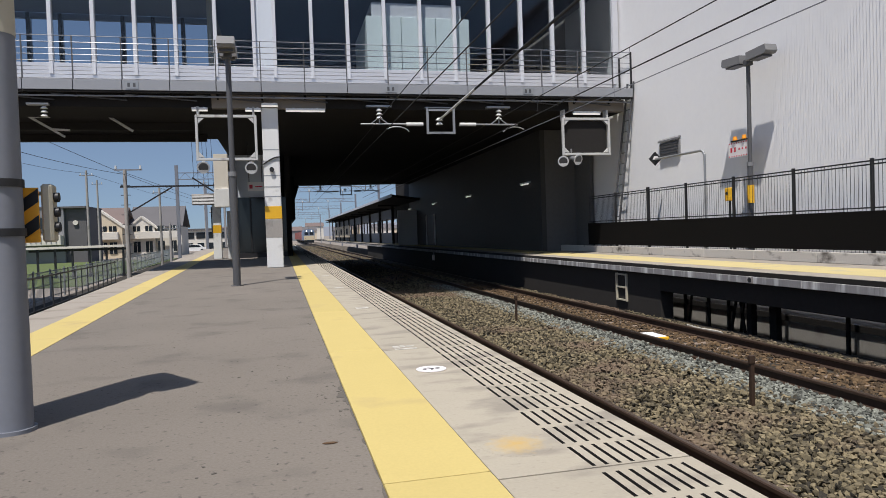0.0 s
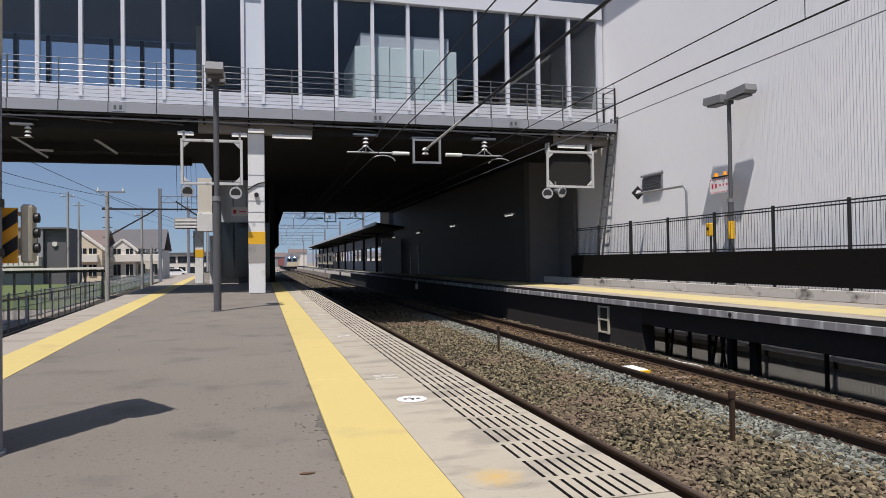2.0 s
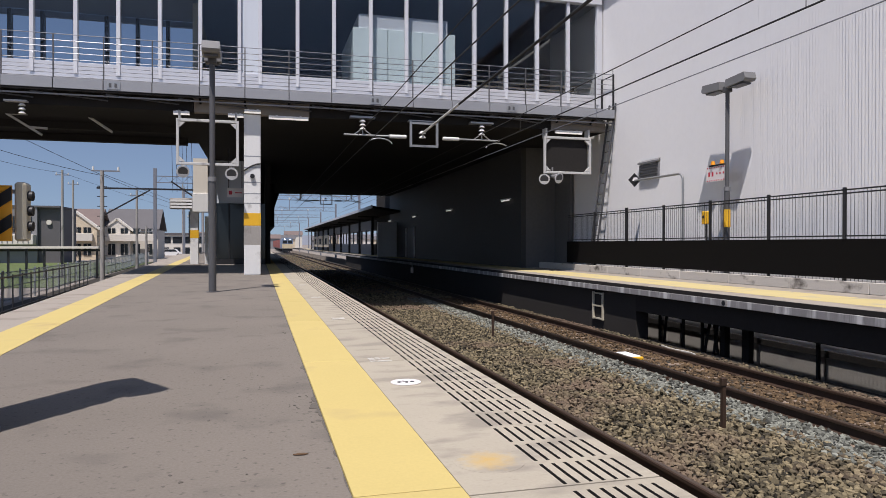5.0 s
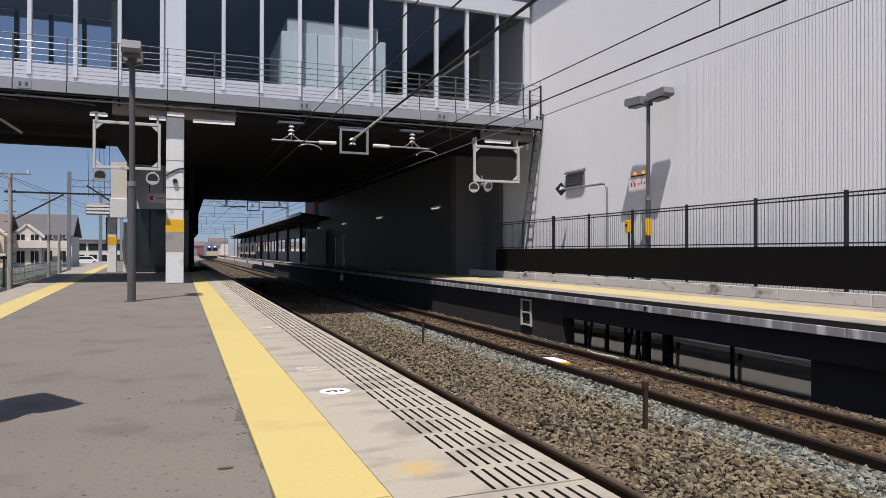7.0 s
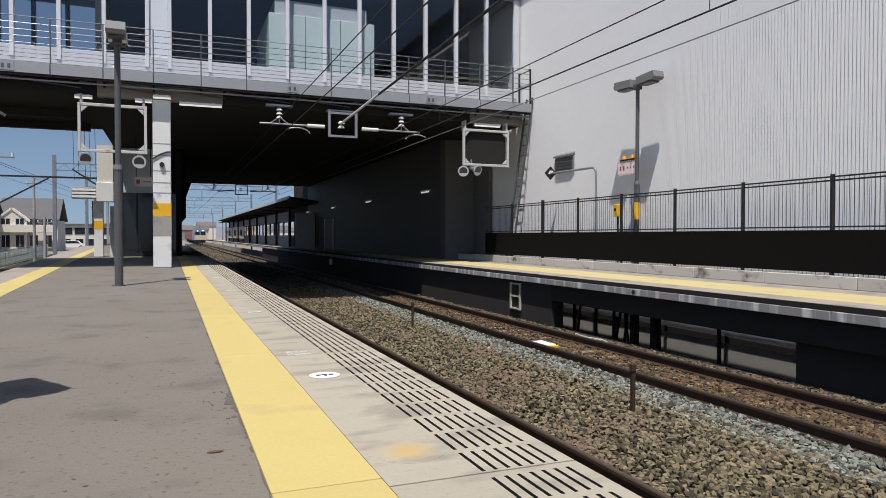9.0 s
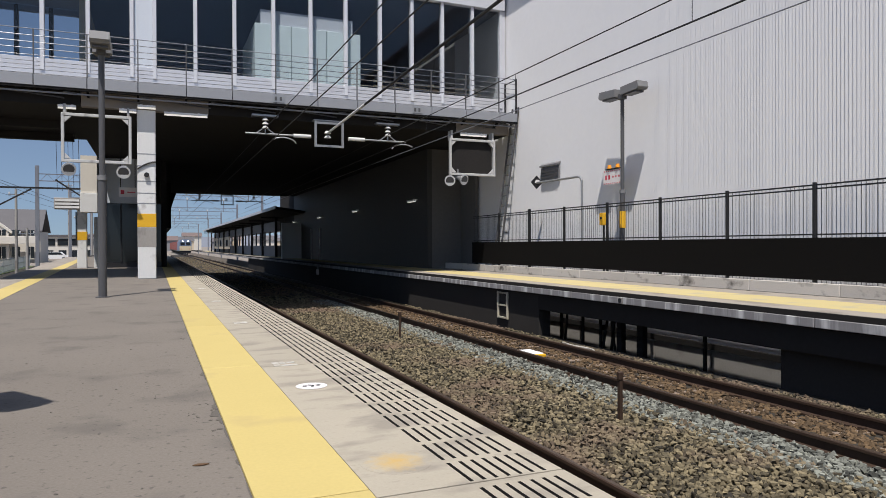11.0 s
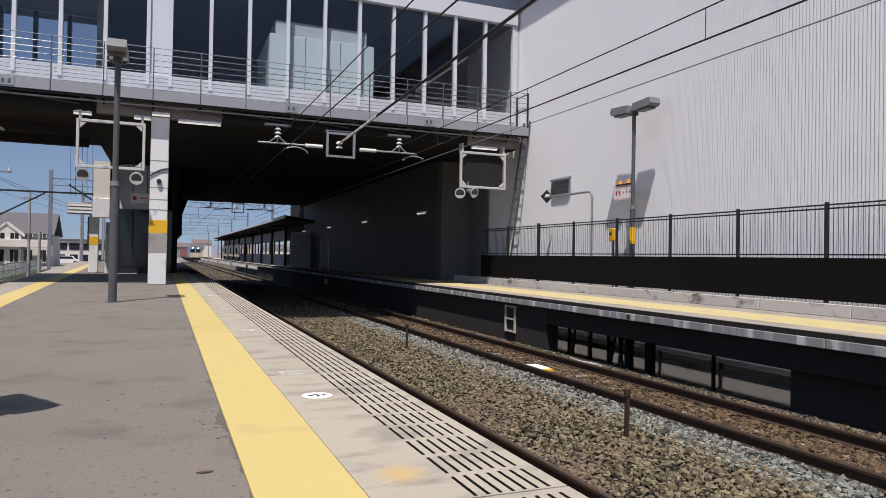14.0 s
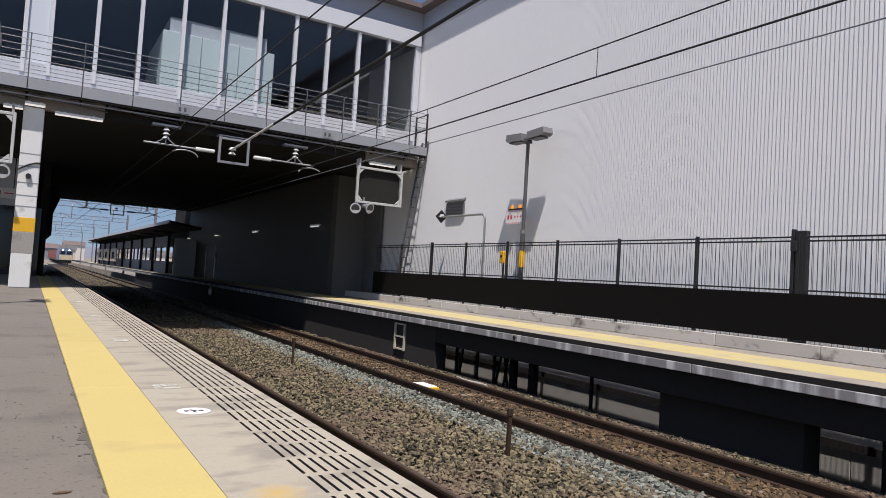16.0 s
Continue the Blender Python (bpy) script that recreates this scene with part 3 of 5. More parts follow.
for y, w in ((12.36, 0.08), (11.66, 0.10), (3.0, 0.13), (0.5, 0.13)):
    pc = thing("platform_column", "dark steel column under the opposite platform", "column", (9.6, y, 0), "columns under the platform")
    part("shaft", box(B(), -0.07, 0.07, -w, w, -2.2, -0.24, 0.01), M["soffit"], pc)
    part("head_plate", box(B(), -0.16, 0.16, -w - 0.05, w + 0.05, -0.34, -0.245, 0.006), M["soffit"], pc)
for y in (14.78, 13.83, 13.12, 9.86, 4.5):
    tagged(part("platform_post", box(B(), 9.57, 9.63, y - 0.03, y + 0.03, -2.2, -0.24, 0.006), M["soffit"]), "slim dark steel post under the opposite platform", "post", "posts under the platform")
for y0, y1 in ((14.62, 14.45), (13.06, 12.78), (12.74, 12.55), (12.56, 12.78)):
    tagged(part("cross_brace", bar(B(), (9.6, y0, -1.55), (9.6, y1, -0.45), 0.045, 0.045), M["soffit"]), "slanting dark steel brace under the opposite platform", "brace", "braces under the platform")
structure("platform_beam", box(B(), 9.5, 9.7, -24, 14.34, -0.46, -0.25), M["soffit"], "steel beam over the columns of the opposite platform, shade in its near-black colour", "beam")
base = tagged(new("wall_base"), "pale concrete base panels under the white wall", "wall", kind="structure")
pan = mesh_of(box(B(), WALL - 0.03, WALL + 0.055, 0.008, 1.992, -2.2, -1.535, 0.006), M["basepanel"])
for k in range(12):
    o = new("base_panel", pan)
    o.location.y, o.parent = 0.2 + k * 2.0, base
part("drip_rail", box(B(), WALL - 0.07, WALL + 0.05, -8, 26, -1.53, -1.39), M["soffit"], base, "dark drip rail")
# unseen strip; its width decides how far down the wall the sun reaches
structure("back_strip", box(B(), KERB + 0.204, 11.6, -24, 26, -0.2, -0.02), M["concrete"], "unseen concrete strip between fence and wall, width set for the sunlight below", "platform")
steps = thing("track_ladder", "small pale steel ladder on the dark platform wall", "ladder")
for y in (15.9, 16.42):
    part("stile", box(B(), OE + 0.06, OE + 0.11, y - 0.025, y + 0.025, -1.02, -0.30), M["cream"], steps)
for z in (-0.33, -0.66, -0.99):
    part("rung", box(B(), OE + 0.065, OE + 0.105, 15.926, 16.394, z - 0.02, z + 0.02), M["cream"], steps)

# stakes and box in the ballast
for x, y in ((5.36, 15.2), (5.30, 6.85)):
    st = thing("marker_stake", "rusty steel marker stake standing in ballast", "stake", (x, y, 0), "stakes in the ballast")
    part("shaft", bar(B(), (0, 0, BED - 0.04), (0, 0, -0.66), 0.045, 0.045), M["rust"], st)
    part("cap", box(B(), -0.035, 0.035, -0.03, 0.03, -0.72, -0.62, 0.008), M["rust"], st)
wb = thing("track_device", "small white and yellow trackside device lying between the rails", "track device", (6.85, 11.75, 0))
part("cover", box(B(), -0.2, 0.2, -0.28, 0.28, BED + 0.02, BED + 0.13, 0.02), M["white"], wb)
part("end_plate", box(B(), -0.2, 0.2, -0.36, -0.285, BED + 0.02, BED + 0.12, 0.01), M["yellowband"], wb)
cable = thing("trackside_cable", "white cable lying on the ballast behind the rail", "cable")
bm = B()
pts = [(8.25 + 0.04 * math.sin(k * 1.3), 11.5 + k * 0.2, BED + 0.10) for k in range(7)]
for a, b in zip(pts, pts[1:]):
    rod(bm, a, b, 0.02, 6)
part("sheath", bm, M["fadedmark"], cable)

# ---- station bridge over the tracks ----
YB, YC, XL, XR = 22.4, 21.3, -16.0, 11.9
FLOOR, HEAD, SOFFIT = 5.80, 9.62, 4.95
# underside and front beams: deep shade comes from the soffit colour
structure("bridge_soffit", slab(B(), [(XL, 22.0), (XR, 22.0), (XR, 55), (-2.3, 55), (-2.3, 28.55), (XL, 28.55)], SOFFIT, 5.30), M["soffit"], "underside of the station bridge, its shade put into a near-black colour", "ceiling")
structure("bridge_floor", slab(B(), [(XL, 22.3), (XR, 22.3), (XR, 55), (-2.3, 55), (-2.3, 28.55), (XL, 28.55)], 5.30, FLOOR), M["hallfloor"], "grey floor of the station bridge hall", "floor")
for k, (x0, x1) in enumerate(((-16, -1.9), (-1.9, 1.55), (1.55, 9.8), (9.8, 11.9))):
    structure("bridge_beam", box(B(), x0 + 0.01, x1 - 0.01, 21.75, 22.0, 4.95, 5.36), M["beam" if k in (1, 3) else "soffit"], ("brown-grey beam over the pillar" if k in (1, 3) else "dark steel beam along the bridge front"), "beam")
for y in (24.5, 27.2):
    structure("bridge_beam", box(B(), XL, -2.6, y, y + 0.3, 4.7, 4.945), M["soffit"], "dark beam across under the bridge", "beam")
structure("roof", slab(B(), [(XL, 22.3), (12.05, 22.3), (12.05, 55), (-2.3, 55), (-2.3, 28.7), (XL, 28.7)], 9.85, 10.18), M["mullion"], "pale metal roof of the station bridge", "roof")
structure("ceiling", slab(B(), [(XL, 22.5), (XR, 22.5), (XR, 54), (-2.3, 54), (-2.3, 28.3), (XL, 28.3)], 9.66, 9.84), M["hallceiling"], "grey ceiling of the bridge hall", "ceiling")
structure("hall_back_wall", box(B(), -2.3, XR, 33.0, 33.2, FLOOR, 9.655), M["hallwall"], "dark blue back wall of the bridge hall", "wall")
structure("hall_side_wall", box(B(), -2.3, -2.12, 26.0, 33.0, FLOOR, 9.655), M["cream"], "beige side wall in the bridge hall", "wall")

front = tagged(new("glazed_front"), "glazed front of the bridge with white aluminium mullions", "glass wall", kind="structure")
MULL = [YB * v for v in (-0.602, -0.549, -0.497, -0.444, -0.391, -0.338, -0.286, -0.234, -0.182, -0.130, -0.078, -0.026, 0.002, 0.054, 0.106, 0.160, 0.214, 0.267, 0.321, 0.373, 0.425, 0.478, 0.530)]
for x in MULL:
    part("mullion", box(B(), x - 0.055, x + 0.055, YB - 0.14, YB + 0.06, 6.02, HEAD, 0.006), M["mullion"], front)
for a, b in zip(MULL, MULL[1:]):
    if b - a > 0.8:
        p = part("pane", box(B(), a + 0.056, b - 0.056, YB - 0.01, YB + 0.01, 6.36, HEAD - 0.01), M["glass"], front, "dark blue tinted window pane")
        p.visible_shadow = False
part("column_cover", box(B(), YB * -0.026 + 0.056, YB * 0.002 - 0.056, YB - 0.06, YB + 0.35, 6.02, HEAD - 0.01, 0.006), M["bluecol"], front, "pale blue-grey metal column cover")
for k in range(4):
    part("spandrel_slat", box(B(), XL, XR, YB - 0.10 - 0.004 * k, YB + 0.04, 5.90 + k * 0.115, 5.90 + k * 0.115 + 0.105, 0.006), M["spandrel"], front)
part("head_fascia", box(B(), XL, 12.0, YB - 0.2, YB + 0.06, HEAD + 0.004, 10.17, 0.01), M["mullion"], front, "white metal fascia above the windows")
part("corner_post", box(B(), 11.89, 12.04, YB - 0.12, YB + 0.1, 5.9, HEAD), M["mullion"], front)

back = tagged(new("glazed_back"), "glazed far side of the bridge with dark mullions", "glass wall", kind="structure")
for k in range(13):
    x = -15.4 + k * 1.09
    part("mullion", box(B(), x - 0.07, x + 0.07, 28.3, 28.5, FLOOR, 9.65), M["blackmetal"], back)
part("lintel", box(B(), XL, -2.3, 28.32, 28.48, 9.45, 9.658), M["hallceiling"], back, "dark lintel over the far windows")

# catwalk in front of the windows
walkway = thing("catwalk", "grey steel maintenance catwalk along the bridge front with railing", "catwalk")
part("deck", box(B(), XL, 12.0, YC + 0.08, YB - 0.14, 5.60, 5.66), M["steel"], walkway, "galvanised steel grating deck")
x = XL
k = 0
while x < 12.0:
    x1 = min(x + 1.30, 12.02)
    part("fascia_panel", box(B(), x + 0.012, x1 - 0.012, YC, YC + 0.06, 5.36, 5.66, 0.004), M["catwalk"], walkway)
    part("railing_post", box(B(), x - 0.016, x + 0.016, YC + 0.06, YC + 0.10, 5.40, 6.90), M["lampgrey"], walkway)
    part("bracket", bar(B(), (x, YC + 0.1, 5.36), (x, 22.0, 5.12), 0.06, 0.06), M["soffit"], walkway, "dark steel bracket")
    x += 1.30
for z, mt in ((6.90, "greypaint"), (6.72, "stainless"), (6.54, "stainless"), (6.37, "stainless"), (6.19, "stainless")):
    part("railing_bar", rod(B(), (XL, YC + 0.08, z), (12.0, YC + 0.08, z), 0.011, 8), M[mt], walkway)
for y in (YC + 0.08, YB - 0.2):
    part("end_post", box(B(), 11.97, 12.02, y - 0.025, y + 0.025, 5.4, 6.92), M["blackmetal"], walkway)
part("end_bar", box(B(), 11.98, 12.01, YC + 0.1, YB - 0.22, 6.87, 6.90), M["blackmetal"], walkway)
part("edge_angle", box(B(), XL, 12.02, YC + 0.02, YC + 0.10, 5.30, 5.355), M["soffit"], walkway)
for x in (-14, -9.2, -4.2, 3.4, 8.0):
    pl = thing("number_plate_bar", "small pale plate with unreadable marks on the catwalk edge", "plate")
    part("plate", box(B(), x, x + 0.35, YC - 0.012, YC - 0.002, 5.40, 5.62), M["steel"], pl)
    part("print", box(B(), x + 0.05, x + 0.12, YC - 0.016, YC - 0.013, 5.45, 5.57), M["lampgrey"], pl)
    part("print", box(B(), x + 0.2, x + 0.27, YC - 0.016, YC - 0.013, 5.45, 5.57), M["lampgrey"], pl)

for k in range(14):
    x = -14 + k * 1.95
    tr_bar = tagged(part("bracing_bar", bar(B(), (x, 21.42, 5.26), (x + 1.95, 21.7, 5.14), 0.035, 0.035), M["lampgrey"]), "thin grey bracing bar under the catwalk", "brace", "bracing under the catwalk")
part("lower_flange", box(B(), XL, 12.0, YC + 0.15, YC + 0.2, 5.20, 5.24), M["catwalk"], walkway, "grey lower flange")

# struts under the west part of the bridge
for a, b in (((-7.53, 23.6, 5.0), (-6.57, 23.9, 4.38)), ((-5.23, 23.6, 5.01), (-4.55, 23.9, 4.56)), ((-6.05, 23.6, 4.99), (-5.25, 23.6, 4.99)), ((-7.5, 23.6, 4.97), (-6.9, 23.6, 4.97)), ((-6.9, 23.8, 4.6), (-6.4, 23.8, 4.58))):
    tagged(part("soffit_strut", bar(B(), a, b, 0.09, 0.06), M["frame"]), "pale steel strut under the bridge", "strut", "struts under the bridge")
li = thing("line_insulator", "white insulator hanging under the bridge", "insulator", (-6.45, 21.6, 0))
part("hanger", box(B(), -0.45, 0.12, -0.05, 0.2, 4.97, 5.02), M["frame"], li)
for k in range(3):
    part("insulator_disc", rod(B(), (0, 0, 4.64 + k * 0.11), (0, 0, 4.70 + k * 0.11), 0.1, 12, 0.05), M["insulator"], li)

# inside the hall
lift = thing("hall_enclosure", "pale green-grey panelled enclosure standing in the bridge hall", "enclosure")
for k in range(3):
    part("panel", box(B(), 3.02 + k * 1.184 + 0.01, 3.02 + (k + 1) * 1.184 - 0.01, 22.55, 25.8, FLOOR, 8.19, 0.01), M["hallbox"], lift)
part("top_unit", box(B(), 3.22, 6.3, 22.6, 25.5, 8.195, 8.66, 0.01), M["mullion"], lift, "white box on top of the enclosure")
bench = thing("hall_bench", "pale slatted bench behind the hall windows", "bench")
for k in range(3):
    part("slat", box(B(), 7.3, 11.6, 23.0 + k * 0.14, 23.1 + k * 0.14, 6.25, 6.29), M["housewall"], bench)
for z in (6.5, 6.68, 6.86):
    part("back_slat", box(B(), 7.3, 11.6, 23.42, 23.46, z, z + 0.07, 0.006), M["housewall"], bench)
for x in (7.4, 9.35, 11.45):
    part("back_post", box(B(), x, x + 0.05, 23.465, 23.5, FLOOR, 6.95), M["blackmetal"], bench)
for x in (7.5, 9.4, 11.3):
    part("leg", box(B(), x, x + 0.06, 23.0, 23.4, FLOOR, 6.248), M["blackmetal"], bench)

# white pillar with amber band
pil = thing("bridge_pillar", "white painted bridge pillar with an amber band on the platform", "pillar", (-0.19, 21.95, 0))
part("shaft", box(B(), -0.25, 0.25, -0.25, 0.25, 0, 4.95, 0.02), M["pillar"], pil)
part("band", box(B(), -0.256, 0.256, -0.256, 0.256, 1.52, 1.92, 0.01), M["yellowband"], pil, "amber painted band")
part("lower_wrap", box(B(), -0.254, 0.254, -0.254, 0.254, 0.94, 1.51), M["concrete"], pil, "grey painted wrap below the band")
for z in (2.2, 2.5, 2.85, 3.3, 3.65):
    part("strap", box(B(), -0.253, 0.253, -0.253, 0.253, z, z + 0.03), M["steel"], pil)
part("camera_dome", rod(B(), (0.0, -0.26, 3.05), (0.0, -0.34, 3.05), 0.07, 14), M["blackmetal"], pil)
bm = B()
bow = [(-0.27 + 0.52 * k / 8, -0.275, 3.2 + 0.24 * math.sin(math.pi / 2 * k / 8)) for k in range(9)]
for a, b in zip(bow, bow[1:]):
    rod(bm, a, b, 0.022, 8)
part("cable_bow", bm, M["blackmetal"], pil)
pil2 = thing("bridge_pillar", "slender white pillar with an amber band beyond the bridge shadow", "pillar", (-2.95, 34.2, 0))
part("shaft", box(B(), -0.19, 0.19, -0.19, 0.19, 0, 3.1, 0.02), M["pillar"], pil2)
part("band", box(B(), -0.196, 0.196, -0.196, 0.196, 1.25, 1.62), M["yellowband"], pil2, "amber painted band")
part("hose", bar(B(), (-0.22, -0.2, 1.0), (-0.22, -0.2, 2.5), 0.05, 0.05), M["blackmetal"], pil2)

# stair tower on the platform under the bridge
tower = tagged(new("stair_tower"), "grey panelled stair tower with dark glazing on the platform", "stair tower", kind="structure")
part("upper_front", box(B(), -2.25, 0.02, 34.0, 34.2, 2.92, 4.945), M["bluecol"], tower, "grey panelled upper front")
part("dark_glazing", box(B(), -2.25, 0.3, 34.05, 34.2, 0.25, 2.91), M["darkglass"], tower, "dark glazing")
part("plinth", box(B(), -2.3, 0.3, 34.03, 34.25, 0.0, 0.24), M["blackmetal"], tower)
for x in (-2.28, -1.4, -0.5):
    part("frame", box(B(), x, x + 0.07, 34.0, 34.04, 0.25, 2.91), M["blackmetal"], tower)
part("side_wall", box(B(), -2.94, -2.3, 33.4, 46, 3.32, 4.945), M["housewhite"], tower, "pale cream side wall")
part("side_wall", box(B(), -2.5, -2.3, 34.3, 46, 0, 2.29), M["pillar"], tower)
part("back_wall", box(B(), -2.3, 0.4, 46, 46.2, 0, 4.945), M["soffit"], tower)
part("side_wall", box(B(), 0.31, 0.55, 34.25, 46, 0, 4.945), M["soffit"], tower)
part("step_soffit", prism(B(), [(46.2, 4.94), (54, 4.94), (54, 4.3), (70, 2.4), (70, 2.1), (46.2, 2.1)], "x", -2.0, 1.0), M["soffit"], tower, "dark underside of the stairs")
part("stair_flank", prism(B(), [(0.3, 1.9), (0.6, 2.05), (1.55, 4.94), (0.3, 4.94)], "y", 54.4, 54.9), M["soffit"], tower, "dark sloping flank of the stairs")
ac = thing("canopy_box", "pale grey box with a slatted front on the tower wall", "equipment box")
part("box", box(B(), -2.96, -2.27, 33.3, 33.95, 2.45, 3.31, 0.02), M["pillar"], ac)
part("slat_housing", box(B(), -4.0, -2.98, 33.7, 34.2, 2.6, 3.1, 0.02), M["concrete"], ac)
for k in range(3):
    part("slat", box(B(), -3.96, -3.02, 33.66, 33.69, 2.64 + k * 0.15, 2.73 + k * 0.15), M["white"], ac)

# hanging frames under the bridge front
def hanging_frame(label, x0, x1, z0, z1, bottom=True):
    f = thing("hanging_sign_support", label, "sign support", (0, 21.55, 0), "white frames under the bridge")
    c = 0.16
    for x in (x0, x1):
        part("stile", box(B(), x - 0.038, x + 0.038, -0.05, 0.05, z0, z1, 0.008), M["frame"], f)
    part("top_bar", box(B(), x0 + 0.04, x1 - 0.04, -0.05, 0.05, z1 - 0.08, z1, 0.008), M["frame"], f)
    part("bottom_bar", box(B(), x0 + 0.04, x1 - 0.04, -0.05, 0.05, z0, z0 + 0.08, 0.008), M["frame"], f)
    for x, s in ((x0 + 0.05, 1), (x1 - 0.05, -1)):
        part("gusset", prism(B(), [(x, z1 - 0.1), (x + s * c, z1 - 0.1), (x, z1 - 0.1 - c)], "y", -0.045, 0.045), M["frame"], f)
        part("gusset", prism(B(), [(x, z0 + 0.1), (x + s * c, z0 + 0.1), (x, z0 + 0.1 + c)], "y", -0.045, 0.045), M["frame"], f)
        part("hanger", box(B(), x - 0.03, x + 0.03, -0.03, 0.25, z1 - 0.06, 4.95), M["frame"], f)
    return f


hanging_frame("white steel frame hanging empty under the bridge beside the pillar", -2.33, -0.62, 3.32, 4.70)
fr = hanging_frame("white steel frame with a dark board under the bridge", 9.48, 11.18, 3.40, 4.68)
part("board", box(B(), 9.54, 11.12, 0.06, 0.12, 3.45, 4.62), M["soffit"], fr, "dark board behind the frame")


def horn(label, at, yaw):
    h = thing("loudspeaker", label, "loudspeaker", at, "horn loudspeakers")
    h.rotation_euler.z = radians(yaw)
    part("bell", rod(B(), (0, -0.28, -0.08), (0, 0, 0), 0.17, 20, 0.06), M["headgrey"], h)
    part("rim", rod(B(), (0, -0.29, -0.083), (0, -0.28, -0.08), 0.185, 20), M["white"], h)
    part("mouth", rod(B(), (0, -0.296, -0.085), (0, -0.291, -0.083), 0.14, 20), M["lampgrey"], h, "dark speaker mouth")
    part("driver", rod(B(), (0, 0, 0), (0, 0.15, 0.04), 0.07, 14), M["headgrey"], h)
    part("bracket", bar(B(), (0, 0.02, 0), (0, 0.04, 0.32), 0.04, 0.04), M["headgrey"], h)
    return h


horn("grey horn loudspeaker under the hanging frame", (-2.2, 21.5, 3.17), 10)
horn("white-rimmed horn loudspeaker beside the pillar", (-0.76, 21.5, 3.14), -5)
horn("white-rimmed horn loudspeaker under the frame", (9.78, 21.52, 3.30), 20)
horn("grey horn loudspeaker under the frame", (9.50, 21.55, 3.26), -30)


def tube_light(label, a, b, lit=True):
    t = thing("tube_light", label, "lamp", group="tube lights")
    a, b = Vector(a), Vector(b)
    part("housing", bar(B(), a + Vector((0, 0, 0.05)), b + Vector((0, 0, 0.05)), 0.12, 0.06), M["white"], t)
    for q in (a.lerp(b, 0.2), a.lerp(b, 0.8)):
        part("bracket", box(B(), q.x - 0.03 if q.x < 10 or q.y < 22 else q.x, q.x + (0.03 if q.x < 10 or q.y < 22 else 0.17), q.y - 0.03, q.y + (0.2 if q.y < 22 else 0.03), q.z + 0.06, q.z + 0.10), M["white"], t)
    part("tube", rod(B(), a, b, 0.025, 8), M["tube" if lit else "white"], t)


for a, b in (((-2.45, 21.6, 4.84), (-2.0, 21.6, 4.84)), ((-0.9, 21.6, 4.84), (-0.45, 21.6, 4.84)), ((-0.42, 21.6, 4.99), (0.06, 21.6, 4.99)), ((0.3, 21.6, 4.84), (1.5, 21.6, 4.84)), ((9.9, 21.6, 4.82), (10.9, 21.6, 4.82))):
    tube_light("white tube light under the bridge beam", a, b)
for y in (27.0, 36.0, 44.8, 53.7):
    tube_light("dim tube light along the wall under the bridge", (10.24, y, 2.84), (10.24, y + 0.9, 2.84))

# wall along the opposite platform under the bridge, its shade put into dark colours
structure("wall_stair", box(B(), 10.4, 10.6, 26.0, 55, 0.0, 4.94), M["stairwall"], "wall of the stairs under the bridge, shade in its dark grey colour", "wall")
structure("wall_stair_far", box(B(), 10.4, 10.6, 55.004, 61.5, 0.0, 5.8), M["darkconc"], "wall of the stairs at the far side of the bridge, shade in its dark colour", "wall")
structure("wall_stair_end", box(B(), 10.6, 12.1, 26.0, 26.2, 0.0, 4.94), M["endwall"], "end wall under the bridge, shade in its grey colour", "wall")
structure("wall_bridge_end", box(B(), 11.9, 12.05, 24.6, 25.98, 0, 4.94), M["endwall"], "concrete wall under the bridge, shade in its grey colour", "wall")

sd = thing("service_door", "dark service door with pale jambs in the stair wall", "door")
part("leaf", box(B(), 10.375, 10.396, 45.85, 48.3, 0.02, 2.1, 0.004), M["blackmetal"], sd)
for y in (45.7, 48.4):
    part("jamb", box(B(), 10.34, 10.396, y - 0.1, y + 0.06, 0.02, 2.16, 0.006), M["white"], sd, "pale door jamb")
mb = thing("marker_box", "small white marker box on the dark platform base", "marker", (OE + 0.115, 38.6, -0.55))
part("case", box(B(), -0.08, 0.0, -0.22, 0.22, -0.16, 0.16, 0.015), M["signwhite"], mb)
part("bracket", box(B(), -0.05, 0.0, -0.05, 0.05, 0.162, 0.31), M["steel"], mb)

# leaning ladder at the end of the catwalk
lad = thing("access_ladder", "grey steel access ladder leaning up to the catwalk end", "ladder")
bm_pts = [((12.045, 21.3, 5.9), (11.56, 21.95, -0.02)), ((12.045, 21.72, 5.9), (11.56, 22.42, -0.02))]
for a, b in bm_pts:
    part("stile", bar(B(), a, b, 0.06, 0.05), M["lampgrey"], lad)
for k in range(16):
    f = (k + 0.5) / 16
    a = Vector(bm_pts[0][0]).lerp(Vector(bm_pts[0][1]), f)
    b = Vector(bm_pts[1][0]).lerp(Vector(bm_pts[1][1]), f)
    part("rung", rod(B(), a, b, 0.014, 6), M["lampgrey"], lad)

